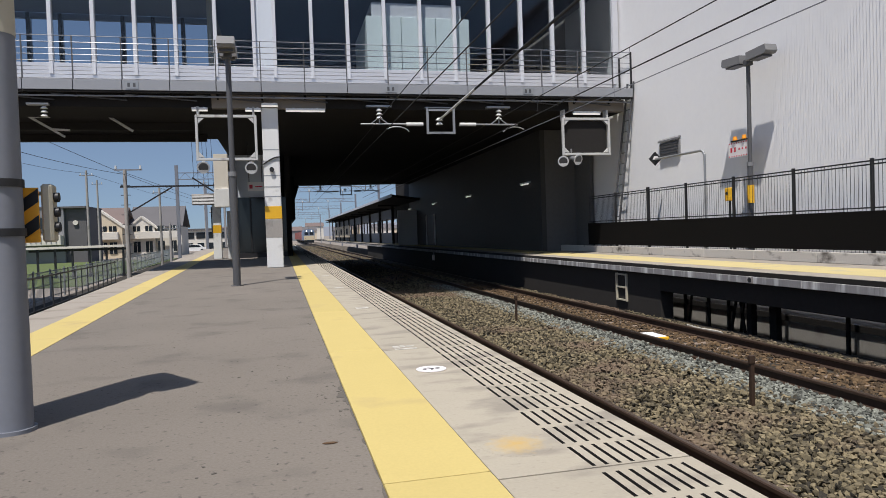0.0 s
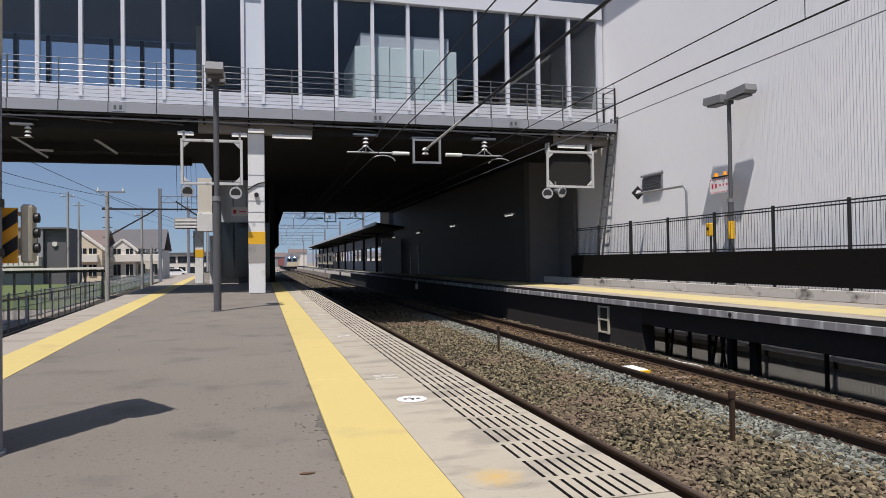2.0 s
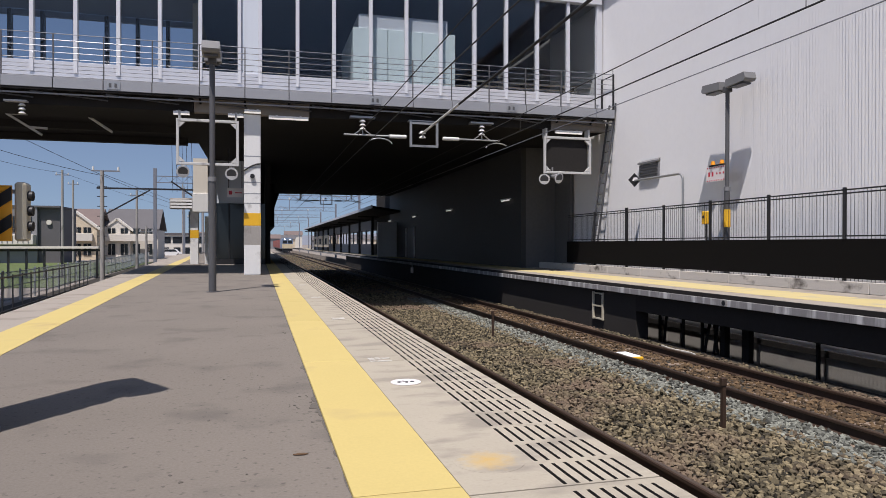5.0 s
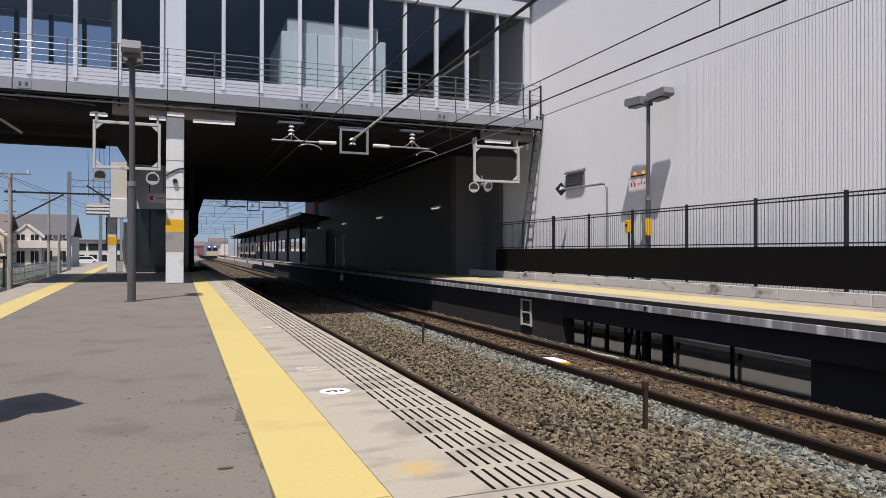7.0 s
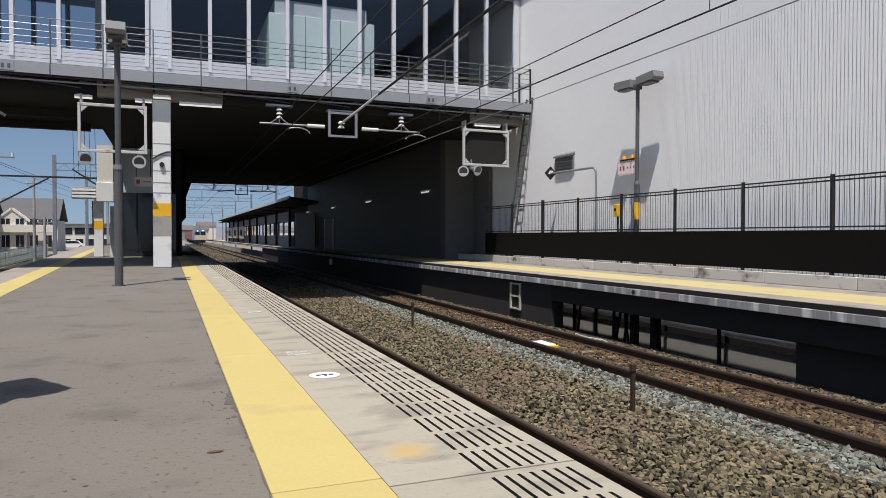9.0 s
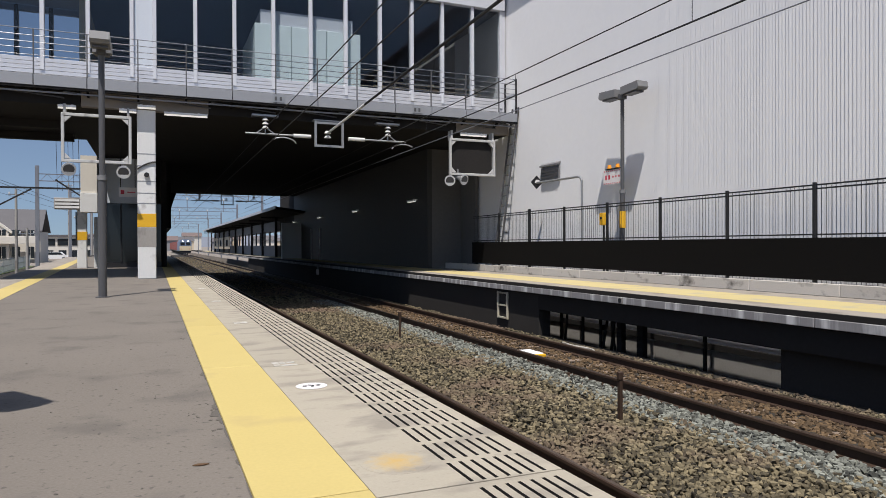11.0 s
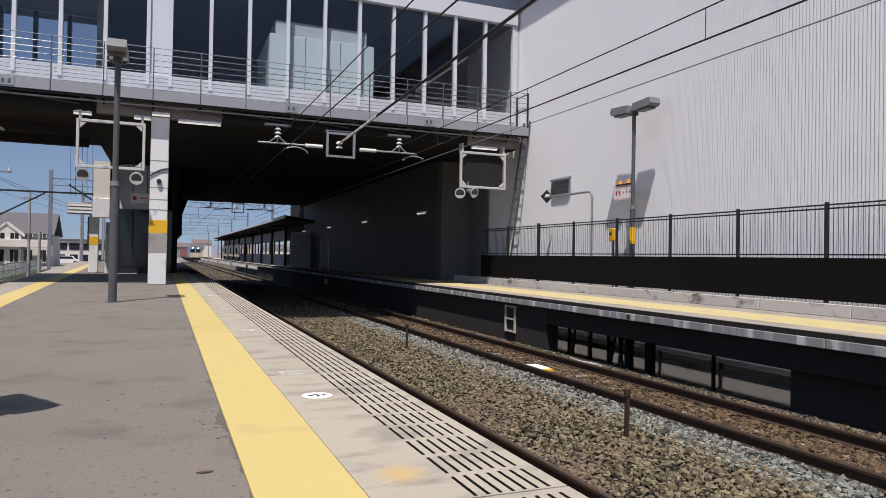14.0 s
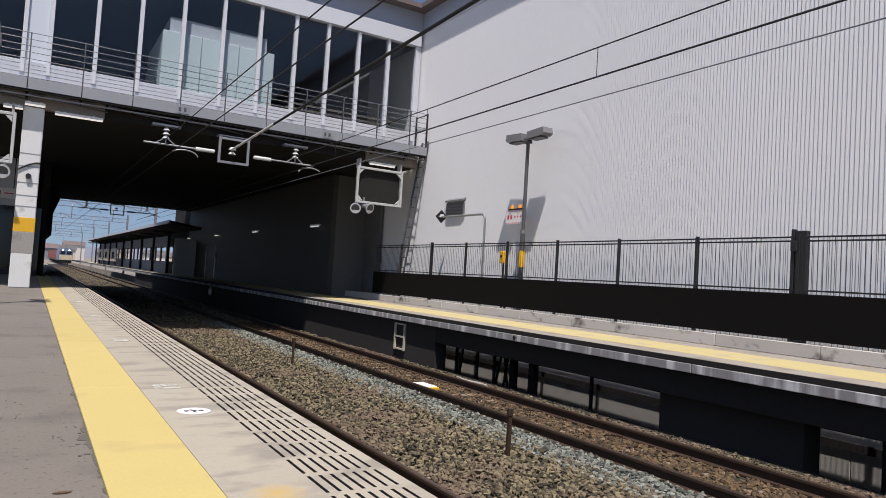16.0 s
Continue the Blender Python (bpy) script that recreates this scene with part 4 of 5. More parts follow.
# ---- overhead line fittings ----
for x0, x1, xi in ((2.60, 4.62, 3.2), (5.85, 7.84, 7.2)):
    arm = thing("overhead_support", "white insulated overhead line support under the bridge", "overhead line support", (0, 21.55, 0), "overhead line supports")
    part("arm_tube", rod(B(), (x0, 0, 4.44), (x1, 0, 4.44), 0.03, 8), M["steel"], arm)
    s = 1 if x0 < 4 else -1
    e = x1 if x0 < 4 else x0
    part("rod_insulator", rod(B(), (e - s * 0.55, 0, 4.44), (e, 0, 4.44), 0.06, 10), M["insulator"], arm)
    for k in range(3):
        part("insulator_disc", rod(B(), (xi, 0, 4.62 + k * 0.12), (xi, 0, 4.69 + k * 0.12), 0.11, 12, 0.05), M["insulator"], arm)
    part("hanger", box(B(), xi - 0.4, xi + 0.4, -0.05, 0.24, 4.98, 5.04), M["steel"], arm)
    part("drop_rod", rod(B(), (xi, 0, 4.45), (xi, 0, 4.98), 0.02, 6), M["steel"], arm)
    part("steady_arm", bar(B(), (xi - 0.3, 0, 4.44), (xi - 0.05, 0, 4.62), 0.03, 0.03), M["steel"], arm)
    part("steady_arm", bar(B(), (xi + 0.3, 0, 4.44), (xi + 0.05, 0, 4.62), 0.03, 0.03), M["steel"], arm)
    hook = [(xi + 0.55 + s * (0.45 * math.cos(q)) * 0.9, 0, 4.16 + 0.2 * math.sin(q)) for q in np.linspace(0.15, 2.5, 8)]
    bm = B()
    for a, b in zip(hook, hook[1:]):
        rod(bm, a, b, 0.022, 8)
    part("curved_arm", bm, M["steel"], arm)
cb_plate = 0.28
cb = thing("overhead_line_bracket", "square steel frame carrying insulators between the tracks", "overhead line support", (0, 21.5, 0))
for x in (4.76, 5.64):
    part("stile", box(B(), x - 0.035, x + 0.035, -0.04, 0.04, 4.12, 4.95), M["steel"], cb)
part("bar", box(B(), 4.8, 5.6, -0.035, 0.035, 4.12, 4.19), M["steel"], cb)
part("bar", box(B(), 4.8, 5.6, -0.035, 0.035, 4.86, 4.93), M["steel"], cb)
part("fixing_plate", box(B(), 4.7, 5.7, -0.03, cb_plate, 4.955, 4.99), M["steel"], cb)
for z in (4.42, 4.56):
    part("insulator_disc", rod(B(), (5.15, 0, z), (5.15, 0, z + 0.08), 0.12, 12, 0.06), M["insulator"], cb)


far = [o for o in scene.objects if o.name.startswith(("overhead_support", "overhead_line_bracket"))]
for o in far:
    copy_thing(o, pose(0, 54.6, 0))


def wire(name, label, a, b, r, mt="wire", sag=0.0, n=1):
    bm = B()
    a, b = Vector(a), Vector(b)
    turn = (b - a).to_track_quat("Z", "Y").to_matrix()
    rings = []
    for k in range(n + 1):
        p = a.lerp(b, k / n) - Vector((0, 0, 4 * sag * (k / n) * (1 - k / n)))
        rings.append([bm.verts.new(p + turn @ Vector((r * math.cos(q * math.pi / 3), r * math.sin(q * math.pi / 3), 0))) for q in range(6)])
    for u, v in zip(rings, rings[1:]):
        for q in range(6):
            bm.faces.new((u[q], u[(q + 1) % 6], v[(q + 1) % 6], v[q]))
    bm.faces.new(rings[0][::-1])
    bm.faces.new(rings[-1])
    return tagged(part(name, bm, M[mt]), label, "wire")


wire("messenger_wire", "dark overhead messenger wire above the track", (7.17, -24, 4.63), (7.17, 60, 4.63), 0.011)
wire("messenger_wire", "dark auxiliary overhead wire above the track", (7.17, -24, 4.17), (7.17, 60, 4.17), 0.014)
wire("contact_wire", "thin overhead contact wire above the track", (7.17, -24, 3.85), (7.17, 120, 3.85), 0.009, "greypaint")
wire("messenger_wire", "dark overhead messenger wire near the platform", (3.06, -24, 4.45), (3.06, 60, 4.45), 0.011)
wire("contact_wire", "thin overhead contact wire near the platform", (3.06, -24, 3.92), (3.06, 120, 3.92), 0.012)
for y in (2.5, 7.6, 12.8, 18.0):
    wire("dropper", "thin dropper wire between the overhead wires", (7.17, y, 4.17), (7.17, y, 4.63), 0.006)
st = thing("section_insulator", "thick black feeder wire ending in a white insulator rod", "wire")
part("insulator_rod", rod(B(), (5.12, 21.4, 4.55), (5.12, 17.2, 4.67), 0.035, 8), M["insulator"], st)
part("cable", rod(B(), (5.12, 17.2, 4.67), (5.10, -6, 5.28), 0.03, 8), M["wire"], st)

# ---- platform lamps ----
def platform_lamp(label, at, height, reach=0.84, pole_r=0.075):
    l = thing("platform_lamp", label, "lamp", at, "platform lamps")
    part("pole", rod(B(), (0, 0, 0), (0, 0, height * 0.48), pole_r, 16), M["lampgrey"], l)
    part("upper_pole", rod(B(), (0, 0, height * 0.48), (0, 0, height - 0.12), pole_r * 0.72, 16), M["lampgrey"], l)
    part("collar", rod(B(), (0, 0, height * 0.47), (0, 0, height * 0.49), pole_r * 1.15, 16), M["headgrey"], l)
    part("base_plate", rod(B(), (0, 0, 0), (0, 0, 0.015), pole_r * 1.7, 16), M["lampgrey"], l)
    part("hub", box(B(), -0.08, 0.08, -0.1, 0.1, height - 0.14, height + 0.02, 0.015), M["lampgrey"], l)
    for s in (-1, 1):
        h = part("lamp_head", prism(B(), [(s * 0.12, height - 0.05), (s * (reach - 0.06), height - 0.02), (s * reach, height + 0.04), (s * (reach - 0.04), height + 0.19), (s * 0.12, height + 0.15)], "x", -0.165, 0.165), M["headgrey"], l)
        part("diffuser", box(B(), -0.13, 0.13, min(s * 0.2, s * (reach - 0.14)), max(s * 0.2, s * (reach - 0.14)), height - 0.075, height - 0.04), M["lampgrey"], h, "dark smoked lamp diffuser")
    return l


platform_lamp("slim dark grey platform lamp with twin box heads", (-0.89, 14.2, 0), 4.67, 0.5)
rl = platform_lamp("slim dark grey lamp with twin heads behind the black fence", (11.53, 14.78, -0.02), 4.99, pole_r=0.07)
part("amber_band", rod(B(), (0, 0, 1.42), (0, 0, 1.87), 0.085, 16), M["yellowband"], rl, "amber band round the pole")

# warning sign with beacons
ws = thing("warning_sign", "white and red warning sign under two amber beacons", "sign", (11.62, 15.3, 0))
part("board", box(B(), -0.015, 0.015, -0.42, 0.42, 2.62, 3.02, 0.004), M["signwhite"], ws)
for k in range(9):
    for z in (2.65, 2.99):
        part("border_mark", box(B(), -0.019, -0.016, -0.40 + k * 0.094, -0.365 + k * 0.094, z - 0.016, z + 0.016), M["red"], ws)
for y0, y1 in ((0.10, 0.2), (0.24, 0.34)):
    part("print", box(B(), -0.019, -0.016, y0 + 0.02, y1 - 0.01, 2.76, 2.88), M["red"], ws)
for k in range(3):
    part("print", box(B(), -0.019, -0.016, -0.3 + k * 0.13, -0.25 + k * 0.13, 2.80, 2.85), M["red"], ws)
for y in (-0.2, 0.16):
    part("beacon", rod(B(), (0, y, 3.06), (0, y, 3.16), 0.065, 16, 0.045), M["orange"], ws, "amber beacon")
part("beacon_bar", box(B(), -0.03, 0.03, -0.3, 0.3, 3.025, 3.058), M["blackmetal"], ws)
part("bracket", box(B(), 0.016, 0.13, -0.28, -0.22, 2.7, 2.9), M["blackmetal"], ws)
eb = thing("emergency_box", "small amber emergency box on a stand behind the fence", "emergency box", (11.6, 15.7, 0))
part("case", box(B(), -0.09, 0.09, -0.1, 0.1, 1.5, 1.85, 0.02), M["yellowband"], eb)
part("stand", rod(B(), (0, 0, -0.02), (0, 0, 1.5), 0.03, 8), M["blackmetal"], eb)
part("button", rod(B(), (-0.1, 0, 1.7), (-0.09, 0, 1.7), 0.04, 10), M["blackmetal"], eb)

# diamond signal on a bent pole
dm = thing("diamond_sign", "black and white diamond sign on a bent grey pole", "sign", (11.6, 0, 0))
part("pole", rod(B(), (0, 16.75, -0.02), (0, 16.75, 2.78), 0.035, 10), M["steel"], dm)
bm = B()
arc = [(0, 16.75 + 0.2 * (1 - math.cos(a)), 2.78 + 0.2 * math.sin(a)) for a in np.linspace(0, math.pi / 2, 6)]
for a, b in zip(arc, arc[1:]):
    rod(bm, a, b, 0.035, 10)
rod(bm, arc[-1], (0, 19.3, 3.0), 0.035, 10)
part("arm", bm, M["steel"], dm)
part("plate", prism(B(), [(0, 2.80), (0.22, 3.02), (0, 3.24), (-0.22, 3.02)], "y", 19.3, 19.33), M["blackmetal"], dm)
part("light_patch", prism(B(), [(-0.09, 2.99), (0.13, 2.99), (0.08, 3.10), (-0.04, 3.10)], "y", 19.29, 19.298), M["signwhite"], dm)

# vent hood on the white wall
vh = thing("vent_hood", "grey metal vent hood on the white wall", "vent", (WALL, 0, 0))
part("hood", prism(B(), [(-0.10, 3.62), (0, 3.68), (0, 3.62), (-0.10, 3.56)], "y", 18.65, 19.8), M["headgrey"], vh)
part("grille_frame", box(B(), -0.05, -0.002, 18.66, 19.79, 3.06, 3.54, 0.01), M["headgrey"], vh)
for k in range(5):
    part("blade", bar(B(), (-0.065, 18.72, 3.12 + k * 0.09), (-0.065, 19.73, 3.12 + k * 0.09), 0.03, 0.05), M["lampgrey"], vh)

pm = thing("edge_marker", "small dark round marker plate on the platform edge beam", "marker", (OE - 0.034, 11.0, -0.155))
part("plate", box(B(), -0.008, 0.003, -0.09, 0.09, -0.06, 0.06, 0.003), M["concrete"], pm)
part("disc", rod(B(), (-0.014, 0, 0), (-0.009, 0, 0), 0.05, 14), M["blackmetal"], pm)

# ---- sign post near the camera ----
sp = thing("sign_post", "thick grey-blue post with a cream top on the platform", "post", (-1.375, 3.88, 0))
part("sleeve", rod(B(), (0, 0, 0.0), (0, 0, 2.02), 0.095, 28), M["greypaint"], sp)
part("upper_post", rod(B(), (0, 0, 2.02), (0, 0, 2.64), 0.098, 28), M["cream"], sp, "cream painted upper post")
part("foot", rod(B(), (0, 0, 0), (0, 0, 0.02), 0.11, 28), M["greypaint"], sp)
# added board, hidden behind the post, only to cast its wide shadow
bd = part("sign_board", box(B(), -0.03, 0.03, 0.0, 0.40, 0.12, 2.02, 0.01), M["greypaint"], sp, "added grey-blue board behind the post that widens its shadow")
bd.rotation_euler.z = math.atan2(0.31, 0.49)
bd = part("board_top", box(B(), -0.03, 0.03, 0.0, 0.40, 2.024, 2.33, 0.01), M["cream"], sp, "cream top of the added shadow-casting board")
bd.rotation_euler.z = math.atan2(0.31, 0.49)
cap = part("cream_cap", box(B(), -0.1, 0.1, -0.2, 0.36, 2.335, 2.63, 0.02), M["cream"], sp, "cream box on top of the post")
cap.rotation_euler.z = math.atan2(0.31, 0.49)
for x, z in ((-0.02, 2.44), (0.06, 2.55)):
    part("screw_hole", rod(B(), (x, -0.212, z), (x, -0.198, z), 0.014, 12), M["blackmetal"], cap)
for z in (1.02, 1.27):
    part("clamp", rod(B(), (0, 0, z - 0.02), (0, 0, z + 0.02), 0.105, 28), M["blackmetal"], sp)
sb = thing("striped_signal_box", "small cream signal box with a black and orange striped plate", "signal box", (-1.162, 4.0, 0.965))
part("plate", box(B(), -0.15, -0.075, -0.02, -0.008, 0.0, 0.29, 0.003), M["stripe"], sb, "orange plate")
for k in range(2):
    z = 0.02 + k * 0.14
    part("stripe", prism(B(), [(-0.15, z), (-0.15, z + 0.07), (-0.075, z + 0.125), (-0.075, z + 0.055)], "y", -0.024, -0.0205), M["blackmetal"], sb)
part("case", box(B(), -0.07, -0.015, -0.006, 0.09, 0.0, 0.31, 0.012), M["cream"], sb)
for z in (0.08, 0.16, 0.24):
    part("lens", rod(B(), (-0.015, 0.04, z), (0.008, 0.04, z), 0.026, 12), M["blackmetal"], sb)
part("bracket", box(B(), -0.2, -0.07, 0.0, 0.03, 0.05, 0.07), M["steel"], sb)
part("bracket", box(B(), -0.2, -0.07, 0.0, 0.03, 0.25, 0.27), M["steel"], sb)

ns = thing("warning_sign", "small white and red warning plate on the grey tower wall", "sign", (-0.95, 29.8, 0))
part("board", box(B(), -0.33, 0.33, -0.02, 0.0, 2.93, 3.31, 0.004), M["signwhite"], ns)
part("print", box(B(), -0.26, -0.13, -0.026, -0.021, 3.04, 3.2), M["red"], ns)
part("print", box(B(), -0.02, 0.27, -0.026, -0.021, 3.1, 3.14), M["red"], ns)
part("hanger", box(B(), -0.28, -0.25, -0.02, 0.0, 3.31, 4.95), M["blackmetal"], ns)
part("hanger", box(B(), 0.25, 0.28, -0.02, 0.0, 3.31, 4.95), M["blackmetal"], ns)

# ---- beyond the bridge ----
cn = thing("platform_canopy", "long dark station canopy on the opposite platform", "canopy")
part("roof", prism(B(), [(8.3, 3.70), (11.9, 3.2), (11.9, 3.35), (8.3, 3.88)], "y", 50.8, 131), M["soffit"], cn)
part("gutter", box(B(), 8.22, 8.3, 50.8, 131, 3.70, 3.92), M["mullion"], cn, "pale gutter edge")
for k in range(10):
    y = 60 + k * 8
    part("post", box(B(), 9.7, 9.9, y, y + 0.2, 0, 3.5), M["soffit"], cn)
    part("roof_beam", box(B(), 8.5, 11.7, y + 0.02, y + 0.18, 3.36, 3.49), M["soffit"], cn)
wr = thing("waiting_room", "dark glazed waiting room on the far opposite platform", "waiting room")
part("lower_wall", box(B(), 9.95, 11.1, 61.5, 128, 0, 1.0), M["housegrey"], wr)
part("upper_wall", box(B(), 9.95, 11.1, 61.5, 128, 2.3, 3.15), M["housegrey"], wr)
for k in range(22):
    part("mullion", box(B(), 9.95, 10.05, 61.6 + k * 3.05, 62.1 + k * 3.05, 1.0, 2.3), M["blackmetal"], wr)
for k in range(3):
    b = thing("poster_board", "lit cream poster board on the far platform", "notice board", (8.9, 91 + k * 9, 0), "far poster boards")
    part("board", box(B(), 0, 0.08, 0, 6.4, 0.6, 2.2, 0.01), M["housewall"], b)
    part("post", box(B(), 0.01, 0.07, 0.1, 0.2, 0, 0.6), M["blackmetal"], b)
    part("post", box(B(), 0.01, 0.07, 6.2, 6.3, 0, 0.6), M["blackmetal"], b)
    part("print", box(B(), -0.006, -0.001, 2.0, 4.4, 1.0, 1.8), M["soffit"], b)

tagged(part("end_screen", box(B(), 8.9, 10.39, 52.0, 52.2, 0, 2.7), M["white"]), "pale end screen on the opposite platform under the bridge", "screen")

# gantries over the tracks
for y, z in ((62, 6.2), (85, 6.4), (112, 6.4), (140, 6.4), (175, 6.4), (215, 6.4)):
    g = thing("overhead_gantry", "grey steel overhead line gantry across the tracks", "gantry", (0, y, 0), "overhead gantries")
    for x in (-8.5, 12.2):
        part("mast", box(B(), x - 0.13, x + 0.13, -0.13, 0.13, BED, z + 1.2), M["greypaint"], g)
    for dz in (0, 0.55):
        part("chord", box(B(), -8.4, 12.1, -0.04, 0.04, z + dz - 0.035, z + dz + 0.035), M["greypaint"], g)
    bm = B()
    for k in range(20):
        bar(bm, (-8.3 + k, 0, z), (-7.8 + k, 0, z + 0.55), 0.03, 0.03)
        bar(bm, (-7.8 + k, 0, z + 0.55), (-7.3 + k, 0, z), 0.03, 0.03)
    part("lattice", bm, M["greypaint"], g)
    for x in (3.06, 7.17):
        part("drop_tube", box(B(), x + 0.5, x + 0.58, -0.04, 0.04, z - 1.3, z), M["greypaint"], g)
        part("cantilever", bar(B(), (x + 0.5, 0, z - 1.25), (x - 0.6, 0, z - 0.75), 0.05, 0.05), M["steel"], g)
        part("insulator", rod(B(), (x + 0.54, 0, z + 0.03), (x + 0.54, 0, z + 0.28), 0.08, 8), M["insulator"], g)

# ---- train waiting far down the track ----
tr = thing("freight_locomotive", "blue and cream electric freight locomotive with headlights on", "locomotive", (7.17, 180, RAIL_TOP))
body = B()
prism(body, [(-1.42, 0.95), (1.42, 0.95), (1.42, 3.1), (1.15, 3.65), (0.6, 3.8), (-0.6, 3.8), (-1.15, 3.65), (-1.42, 3.1)], "y", 0.0, 17)
part("body", body, M["locoblue"], tr)
part("cream_front", box(B(), -1.36, 1.36, -0.03, -0.003, 1.0, 2.15, 0.01), M["lococream"], tr, "cream painted lower front")
for x in (-0.65, 0.65):
    part("windscreen", box(B(), x - 0.5, x + 0.5, -0.035, -0.003, 2.3, 3.05, 0.01), M["window"], tr)
    part("headlight", rod(B(), (x, -0.06, 3.35), (x, -0.002, 3.35), 0.14, 14), M["headlight"], tr)
    part("buffer_lamp", rod(B(), (x * 1.5, -0.06, 1.4), (x * 1.5, -0.031, 1.4), 0.08, 12), M["red"], tr)
part("pilot", box(B(), -1.25, 1.25, 0.1, 0.6, 0.3, 0.949), M["blackmetal"], tr)
for y in (2.0, 4.6, 12.0, 14.6):
    for x in (-0.6, 0.6):
        part("wheel", rod(B(), (x - 0.06, y, 0.43), (x + 0.06, y, 0.43), 0.43, 18), M["blackmetal"], tr)
part("pantograph", bar(B(), (0, 3, 3.8), (0, 4.4, 4.7), 0.08, 0.08), M["blackmetal"], tr)
for k in range(5):
    wg = thing("container_wagon", "flat wagon loaded with red-brown containers", "wagon", (7.17, 198.5 + k * 20.4, RAIL_TOP), "container wagons")
    part("frame", box(B(), -1.2, 1.2, 0, 19.6, 0.75, 0.99), M["blackmetal"], wg)
    for j in range(5):
        part("container", box(B(), -1.22, 1.22, 0.2 + j * 3.9, 3.9 + j * 3.9, 1.0, 3.45, 0.03), M["container"], wg)
    for y in (2, 4, 15.6, 17.6):
        part("wheel_set", rod(B(), (-0.6, y, 0.43), (0.6, y, 0.43), 0.43, 16), M["blackmetal"], wg)

# ---- beside the far edge of the platform ----
nf = thing("edge_fence", "dark steel bar fence just below the platform edge", "fence")
for k in range(22):
    y = 7.0 + k * 0.6
    x = left_edge(y) - 0.35
    part("picket", box(B(), x - 0.009, x + 0.009, y - 0.009, y + 0.009, BED - 0.06, 0.46 if k % 4 else 0.52), M["blackmetal"], nf)
for z in (0.43, -0.1):
    part("rail", bar(B(), (left_edge(6.9) - 0.35, 6.9, z), (left_edge(19.7) - 0.35, 19.7, z), 0.025, 0.025), M["blackmetal"], nf)
lf = thing("wire_fence", "low grey wire fence beside the side track", "fence")
bm_w = B()
ys = np.arange(24, 95, 0.16)
for y in ys:
    x = left_edge(y) - 4.7
    box(bm_w, x - 0.006, x + 0.006, y - 0.006, y + 0.006, BED, -0.12)
tagged(part("mesh_infill", bm_w, M["steel"], lf), kind="stuff")
for y in np.arange(24, 95, 2.5):
    x = left_edge(y) - 4.7
    part("post", box(B(), x - 0.03, x + 0.03, y - 0.03, y + 0.03, BED - 0.06, -0.05), M["steel"], lf)
for z in (-0.15, -0.7, -1.2):
    part("rail", bar(B(), (left_edge(24) - 4.7, 24, z), (left_edge(95) - 4.7, 95, z), 0.03, 0.03), M["steel"], lf)
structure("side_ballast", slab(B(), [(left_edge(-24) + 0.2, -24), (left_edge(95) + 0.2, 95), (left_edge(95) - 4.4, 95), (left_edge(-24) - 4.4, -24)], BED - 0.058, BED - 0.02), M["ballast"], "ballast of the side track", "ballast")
structure("lawn", slab(B(), [(-60, 40), (-10.5, 40), (-13, 92), (-70, 92)], BED - 0.058, BED - 0.01), M["grass"], "green lawn beyond the fence", "lawn")


def pole_tapered(name, label, x, y, top, r=0.16, mt="concrete"):
    p = thing(name, label, "utility pole", (x, y, BED - 0.06), "poles beside the railway")
    part("shaft", rod(B(), (0, 0, 0), (0, 0, top - BED), r, 14, r * 0.72), M[mt], p)
    return p


mast = pole_tapered("overhead_mast", "pale concrete overhead line mast with a bracket arm", -9.15, 45, 5.45, 0.145, "concrete")
h = 4.35 - BED + 0.06
part("arm", box(B(), -0.3, 6.0, -0.05, 0.05, h - 0.05, h + 0.05), M["blackmetal"], mast)
part("brace", bar(B(), (0.15, 0, h - 1.6), (2.7, 0, h - 0.06), 0.08, 0.08), M["blackmetal"], mast)
part("crossarm", box(B(), -0.6, 1.0, -0.04, 0.04, h + 1.0, h + 1.08), M["greypaint"], mast)
for x in (-0.5, 0.9):
    part("insulator", rod(B(), (x, 0, h + 1.08), (x, 0, h + 1.3), 0.06, 8), M["insulator"], mast)
part("registration_arm", bar(B(), (3.9, 0, h + 0.5), (5.4, 0, h - 0.55), 0.09, 0.09), M["blackmetal"], mast)
for k in range(8):
    part("step_bolt", rod(B(), (-0.28, 0, 1.6 + k * 0.6), (0.28, 0, 1.6 + k * 0.6), 0.02, 6), M["blackmetal"], mast)
for x, y, top in ((-17.6, 70, 7.9), (-10.9, 68, 6.0), (-21, 88, 8.5), (-9.8, 66, 2.6), (-6.6, 75, 4.3), (-7.2, 96, 7.5), (-12.2, 120, 11)):
    p = pole_tapered("utility_pole", "slim grey utility pole with a crossarm", x, y, top, 0.13)
    part("crossarm", box(B(), -0.6, 0.6, -0.05, 0.05, top - BED - 0.5, top - BED - 0.42), M["greypaint"], p)
    for dx in (-0.5, 0.0, 0.5):
        part("insulator", rod(B(), (dx, 0, top - BED - 0.42), (dx, 0, top - BED - 0.25), 0.05, 8), M["insulator"], p)
for a, b, r in (((-14.0, 30, 6.1), (-9.1, 45, 5.1), 0.013), ((-9.1, 45, 5.2), (-6.0, 130, 6.0), 0.013), ((-11.5, 30, 6.4), (-8.2, 75, 5.0), 0.013), ((-16, 40, 6.2), (-17.6, 70, 7.6), 0.013), ((-17.6, 70, 7.6), (-10.9, 110, 6.0), 0.013)):
    wire("overhead_cable", "thin dark cable strung between poles", a, b, r, sag=0.25, n=8)
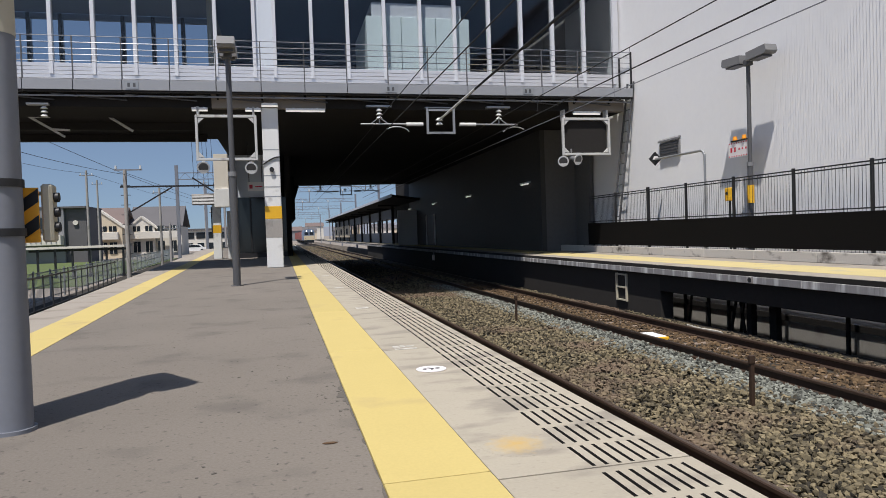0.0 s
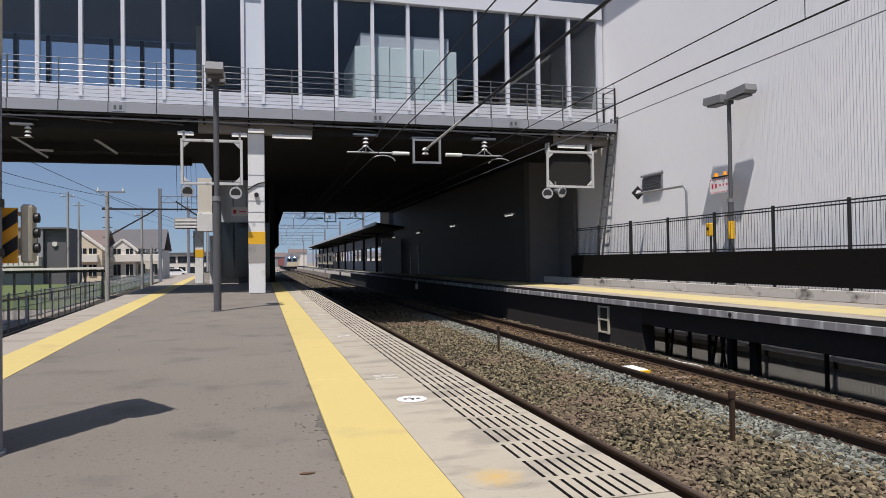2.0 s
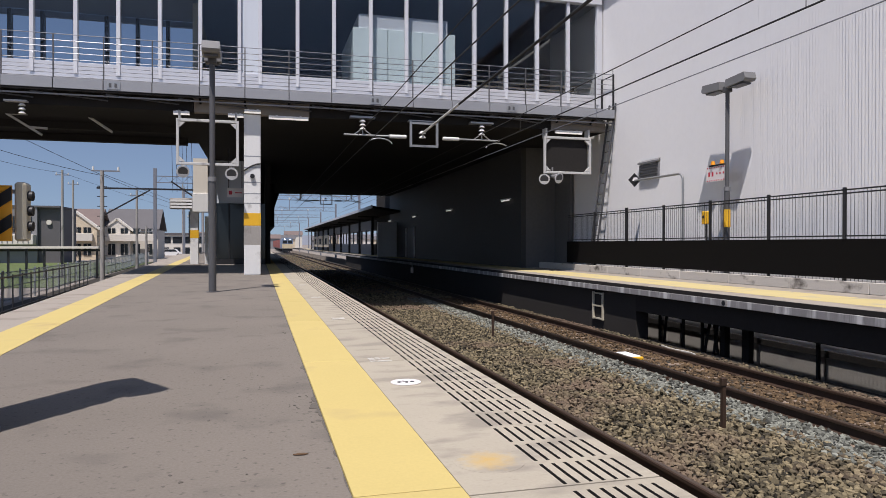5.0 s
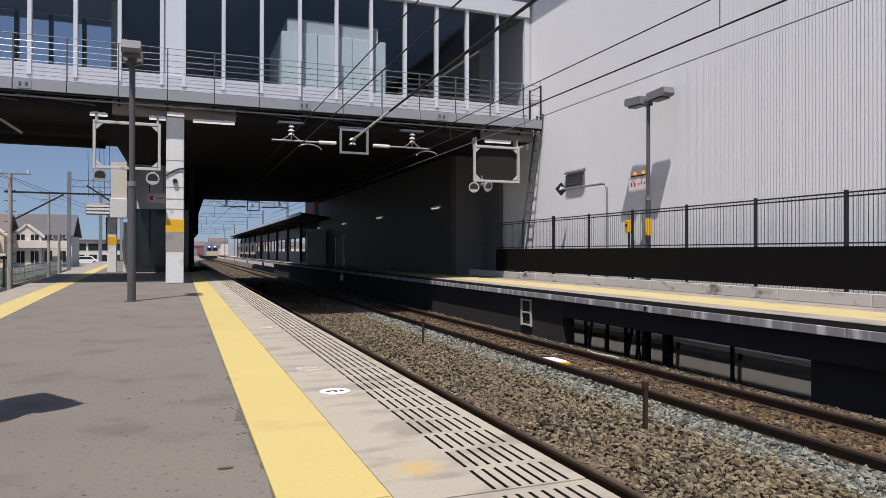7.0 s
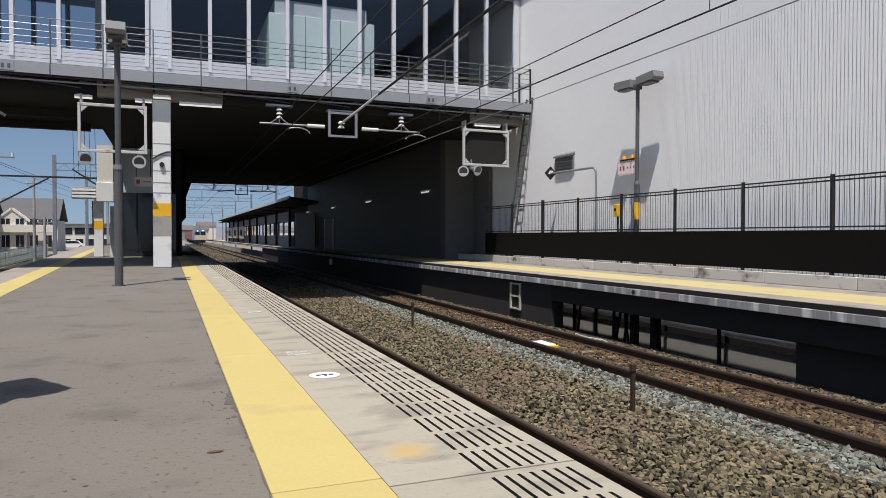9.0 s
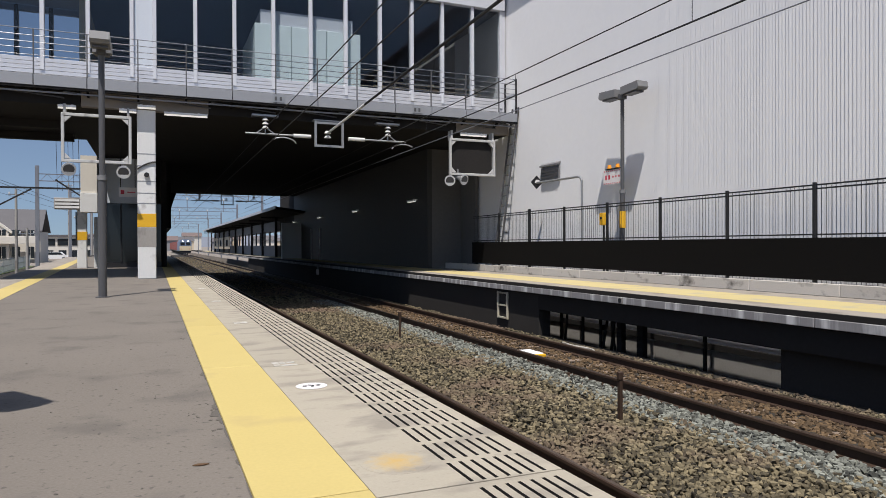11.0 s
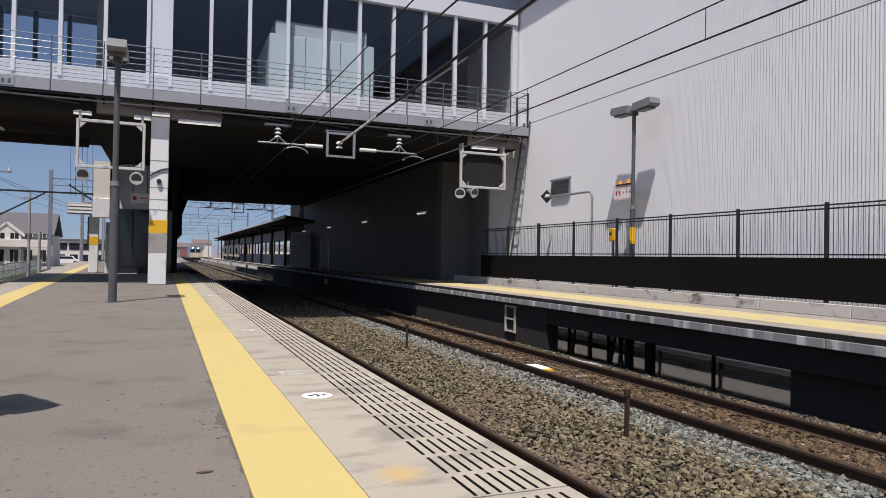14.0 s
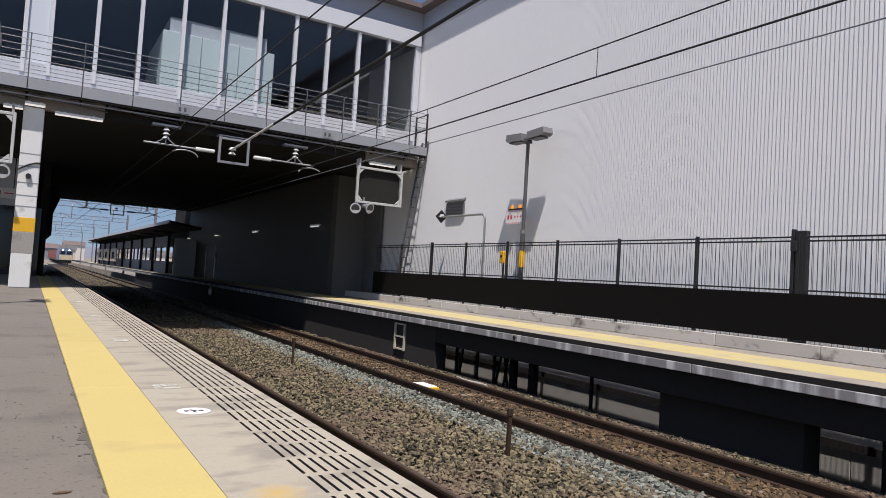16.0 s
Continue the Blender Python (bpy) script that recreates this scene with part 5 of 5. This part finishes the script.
for k, x in enumerate((-5.15, -4.9, -4.55, -4.3, -4.0)):
    wire("hanging_wire", "thin vertical wire hanging beyond the bridge", (x, 45, 4.2), (x - 0.1, 45, 9.5), 0.014)

# bicycle shelter
sh = thing("bicycle_shelter", "long bicycle shelter with a pale roof edge and dark posts", "shelter")
part("roof", prism(B(), [(-24, 0.10), (-18, 0.62), (-17, 0.66), (-10.4, 0.66), (-10.4, 0.80), (-17, 0.80), (-18, 0.76), (-24, 0.3)], "y", 50, 52.5), M["housewhite"], sh)
for k in range(7):
    x = -16.9 + k * 1.06
    part("post", box(B(), x - 0.06, x + 0.06, 50.2, 50.32, BED - 0.06, 0.65), M["blackmetal"], sh)
part("back_rail", box(B(), -17, -10.5, 52.2, 52.3, 0.45, 0.6), M["blackmetal"], sh)


def house(name, label, x0, x1, y, depth, eave, ridge, wall_mt, roof_mt, gable_x):
    h = thing(name, label, "house", (0, y, 0))
    gx, gw, gz = gable_x
    part("wall", box(B(), x0, x1, 0, depth, BED - 0.06, eave), M[wall_mt], h)
    part("roof", prism(B(), [(-0.5, eave - 0.1), (depth / 2, ridge), (depth + 0.5, eave - 0.1), (depth + 0.5, eave + 0.15), (depth / 2, ridge + 0.25), (-0.5, eave + 0.15)], "x", x0 - 0.3, x1 + 0.3), M[roof_mt], h)
    part("gable_wall", prism(B(), [(gx - gw, eave - 0.05), (gx + gw, eave - 0.05), (gx, gz)], "y", -1.2, 2.5), M[wall_mt], h)
    for s in (-1, 1):
        part("verge", bar(B(), (gx, -0.7, gz + 0.12), (gx + s * (gw + 0.45), -0.7, eave - 0.2), 1.3, 0.28), M["housewhite"], h, "white gable trim")
    part("porch_wall", box(B(), gx - gw, gx + gw, -1.2, -0.002, BED - 0.06, eave - 0.06), M[wall_mt], h)
    part("balcony", box(B(), x0 + 0.3, x1 - 0.3, -2.0, -1.25, 1.4, 2.5, 0.04), M["housewhite"], h, "white balcony")
    n = 4
    for k in range(n):
        xx = x0 + 0.6 + k * (x1 - x0 - 2.2) / (n - 1)
        for z0, z1 in ((2.6, 3.4), (-0.7, 1.0)):
            w = part("window", box(B(), xx, xx + 1.0, -1.3, -1.21, z0, z1), M["window"], h, "dark window")
            part("frame", box(B(), xx + 0.47, xx + 0.53, -1.34, -1.305, z0, z1), M["housewhite"], w)
    return h


house("house", "cream house with a brown tiled roof and white gable", -29.2, -23.0, 110, 8, 3.3, 6.1, "housewall", "roofbrown", (-25.75, 2.9, 5.6))
house("house", "pale house with a grey tiled roof and white gable", -22.9, -15.4, 115, 8, 3.2, 6.4, "housewhite", "roof", (-21.05, 1.85, 4.75))
fb = thing("flat_roof_house", "dark grey flat-roofed house with a balcony", "house", (0, 92, 0))
part("wall", box(B(), -33.00, -25.90, 0, 8, BED - 0.06, 5.4), M["housegrey"], fb)
part("wing", box(B(), -25.85, -23.50, 0.5, 8, BED - 0.06, 5.4), M["roof"], fb)
part("parapet", box(B(), -33.10, -23.40, -0.1, 8.1, 5.404, 5.62), M["roof"], fb)
bal = part("balcony", box(B(), -33.00, -26.00, -1.2, -0.01, 0.9, 2.1, 0.03), M["housewhite"], fb, "pale balcony")
for k in range(12):
    part("baluster", box(B(), -32.60 + k * 0.55, -32.52 + k * 0.55, -1.26, -1.205, 1.1, 1.95), M["housegrey"], bal)
for k in range(4):
    w = part("window", box(B(), -32.50 + k * 1.65, -31.40 + k * 1.65, -0.06, -0.005, 2.4, 4.3), M["window"], fb)
    part("frame", box(B(), -31.98 + k * 1.65, -31.92 + k * 1.65, -0.09, -0.062, 2.4, 4.3), M["housewhite"], w)
part("vent", rod(B(), (-24.70, 0.3, 3.6), (-24.70, 0.49, 3.6), 0.3, 14), M["housewhite"], fb, "round white vent")
wbd = thing("white_building", "long white two-storey building with dark window bands", "building", (0, 150, 0))
part("wall", box(B(), -20.0, -11.0, 0, 10, BED - 0.06, 2.9), M["housewhite"], wbd)
part("roof", box(B(), -20.4, -10.8, -0.4, 10, 2.904, 3.3), M["roof"], wbd)
for k in range(4):
    part("window", box(B(), -19.4 + k * 2.2, -17.6 + k * 2.2, -0.08, -0.005, 1.2, 2.5), M["window"], wbd)
    part("doorway", box(B(), -19.2 + k * 2.2, -17.9 + k * 2.2, -0.08, -0.005, -1.2, 0.3), M["window"], wbd)


def car(label, x, y, mt):
    c = thing("parked_car", label, "car", (x, y, BED - 0.06), "parked cars")
    part("body", prism(B(), [(-2.1, 0.3), (2.1, 0.3), (2.1, 0.85), (1.3, 0.95), (0.8, 1.45), (-1.1, 1.48), (-1.7, 0.98), (-2.1, 0.9)], "y", -0.8, 0.8), M[mt], c)
    part("side_glass", prism(B(), [(-1.5, 0.98), (1.15, 0.98), (0.72, 1.38), (-1.05, 1.40)], "y", -0.815, -0.803), M["window"], c)
    for dx in (-1.3, 1.3):
        w = part("wheel", rod(B(), (dx, -0.82, 0.32), (dx, -0.62, 0.32), 0.32, 16), M["blackmetal"], c)
        part("rim", rod(B(), (dx, -0.835, 0.32), (dx, -0.822, 0.32), 0.18, 12), M["steel"], w)


car("white parked car near the far fence", -15.4, 132, "white")
car("white parked car beyond the lawn", -27.5, 100, "white")

# far skyline
rnd = random.Random(12)
for k in range(26):
    x = -120 + k * 9.5 + rnd.uniform(-3, 3)
    y = 330 + rnd.uniform(-40, 120)
    z = rnd.uniform(4, 9)
    hb = thing("far_house", "small distant house with a pitched roof on the skyline", "house", (x, y, 0), "distant houses")
    part("wall", box(B(), -5, 5, 0, 8, BED - 0.06, z - 2.2), M[("housewhite", "housegrey", "housewall")[k % 3]], hb)
    part("roof", prism(B(), [(-0.5, z - 2.2), (4, z), (8.5, z - 2.2)], "x", -5.4, 5.4), M[("roof", "roofbrown")[k % 2]], hb)
# distance haze on the hills is just the flat grey-blue colour
structure("far_hills", prism(B(), [(-900, BED), (900, BED), (900, 30), (500, 46), (150, 34), (-100, 44), (-420, 30), (-900, 38)], "y", 2600, 2700), M["fascia"], "low hills on the horizon, haze put into their grey-blue colour", "hills")
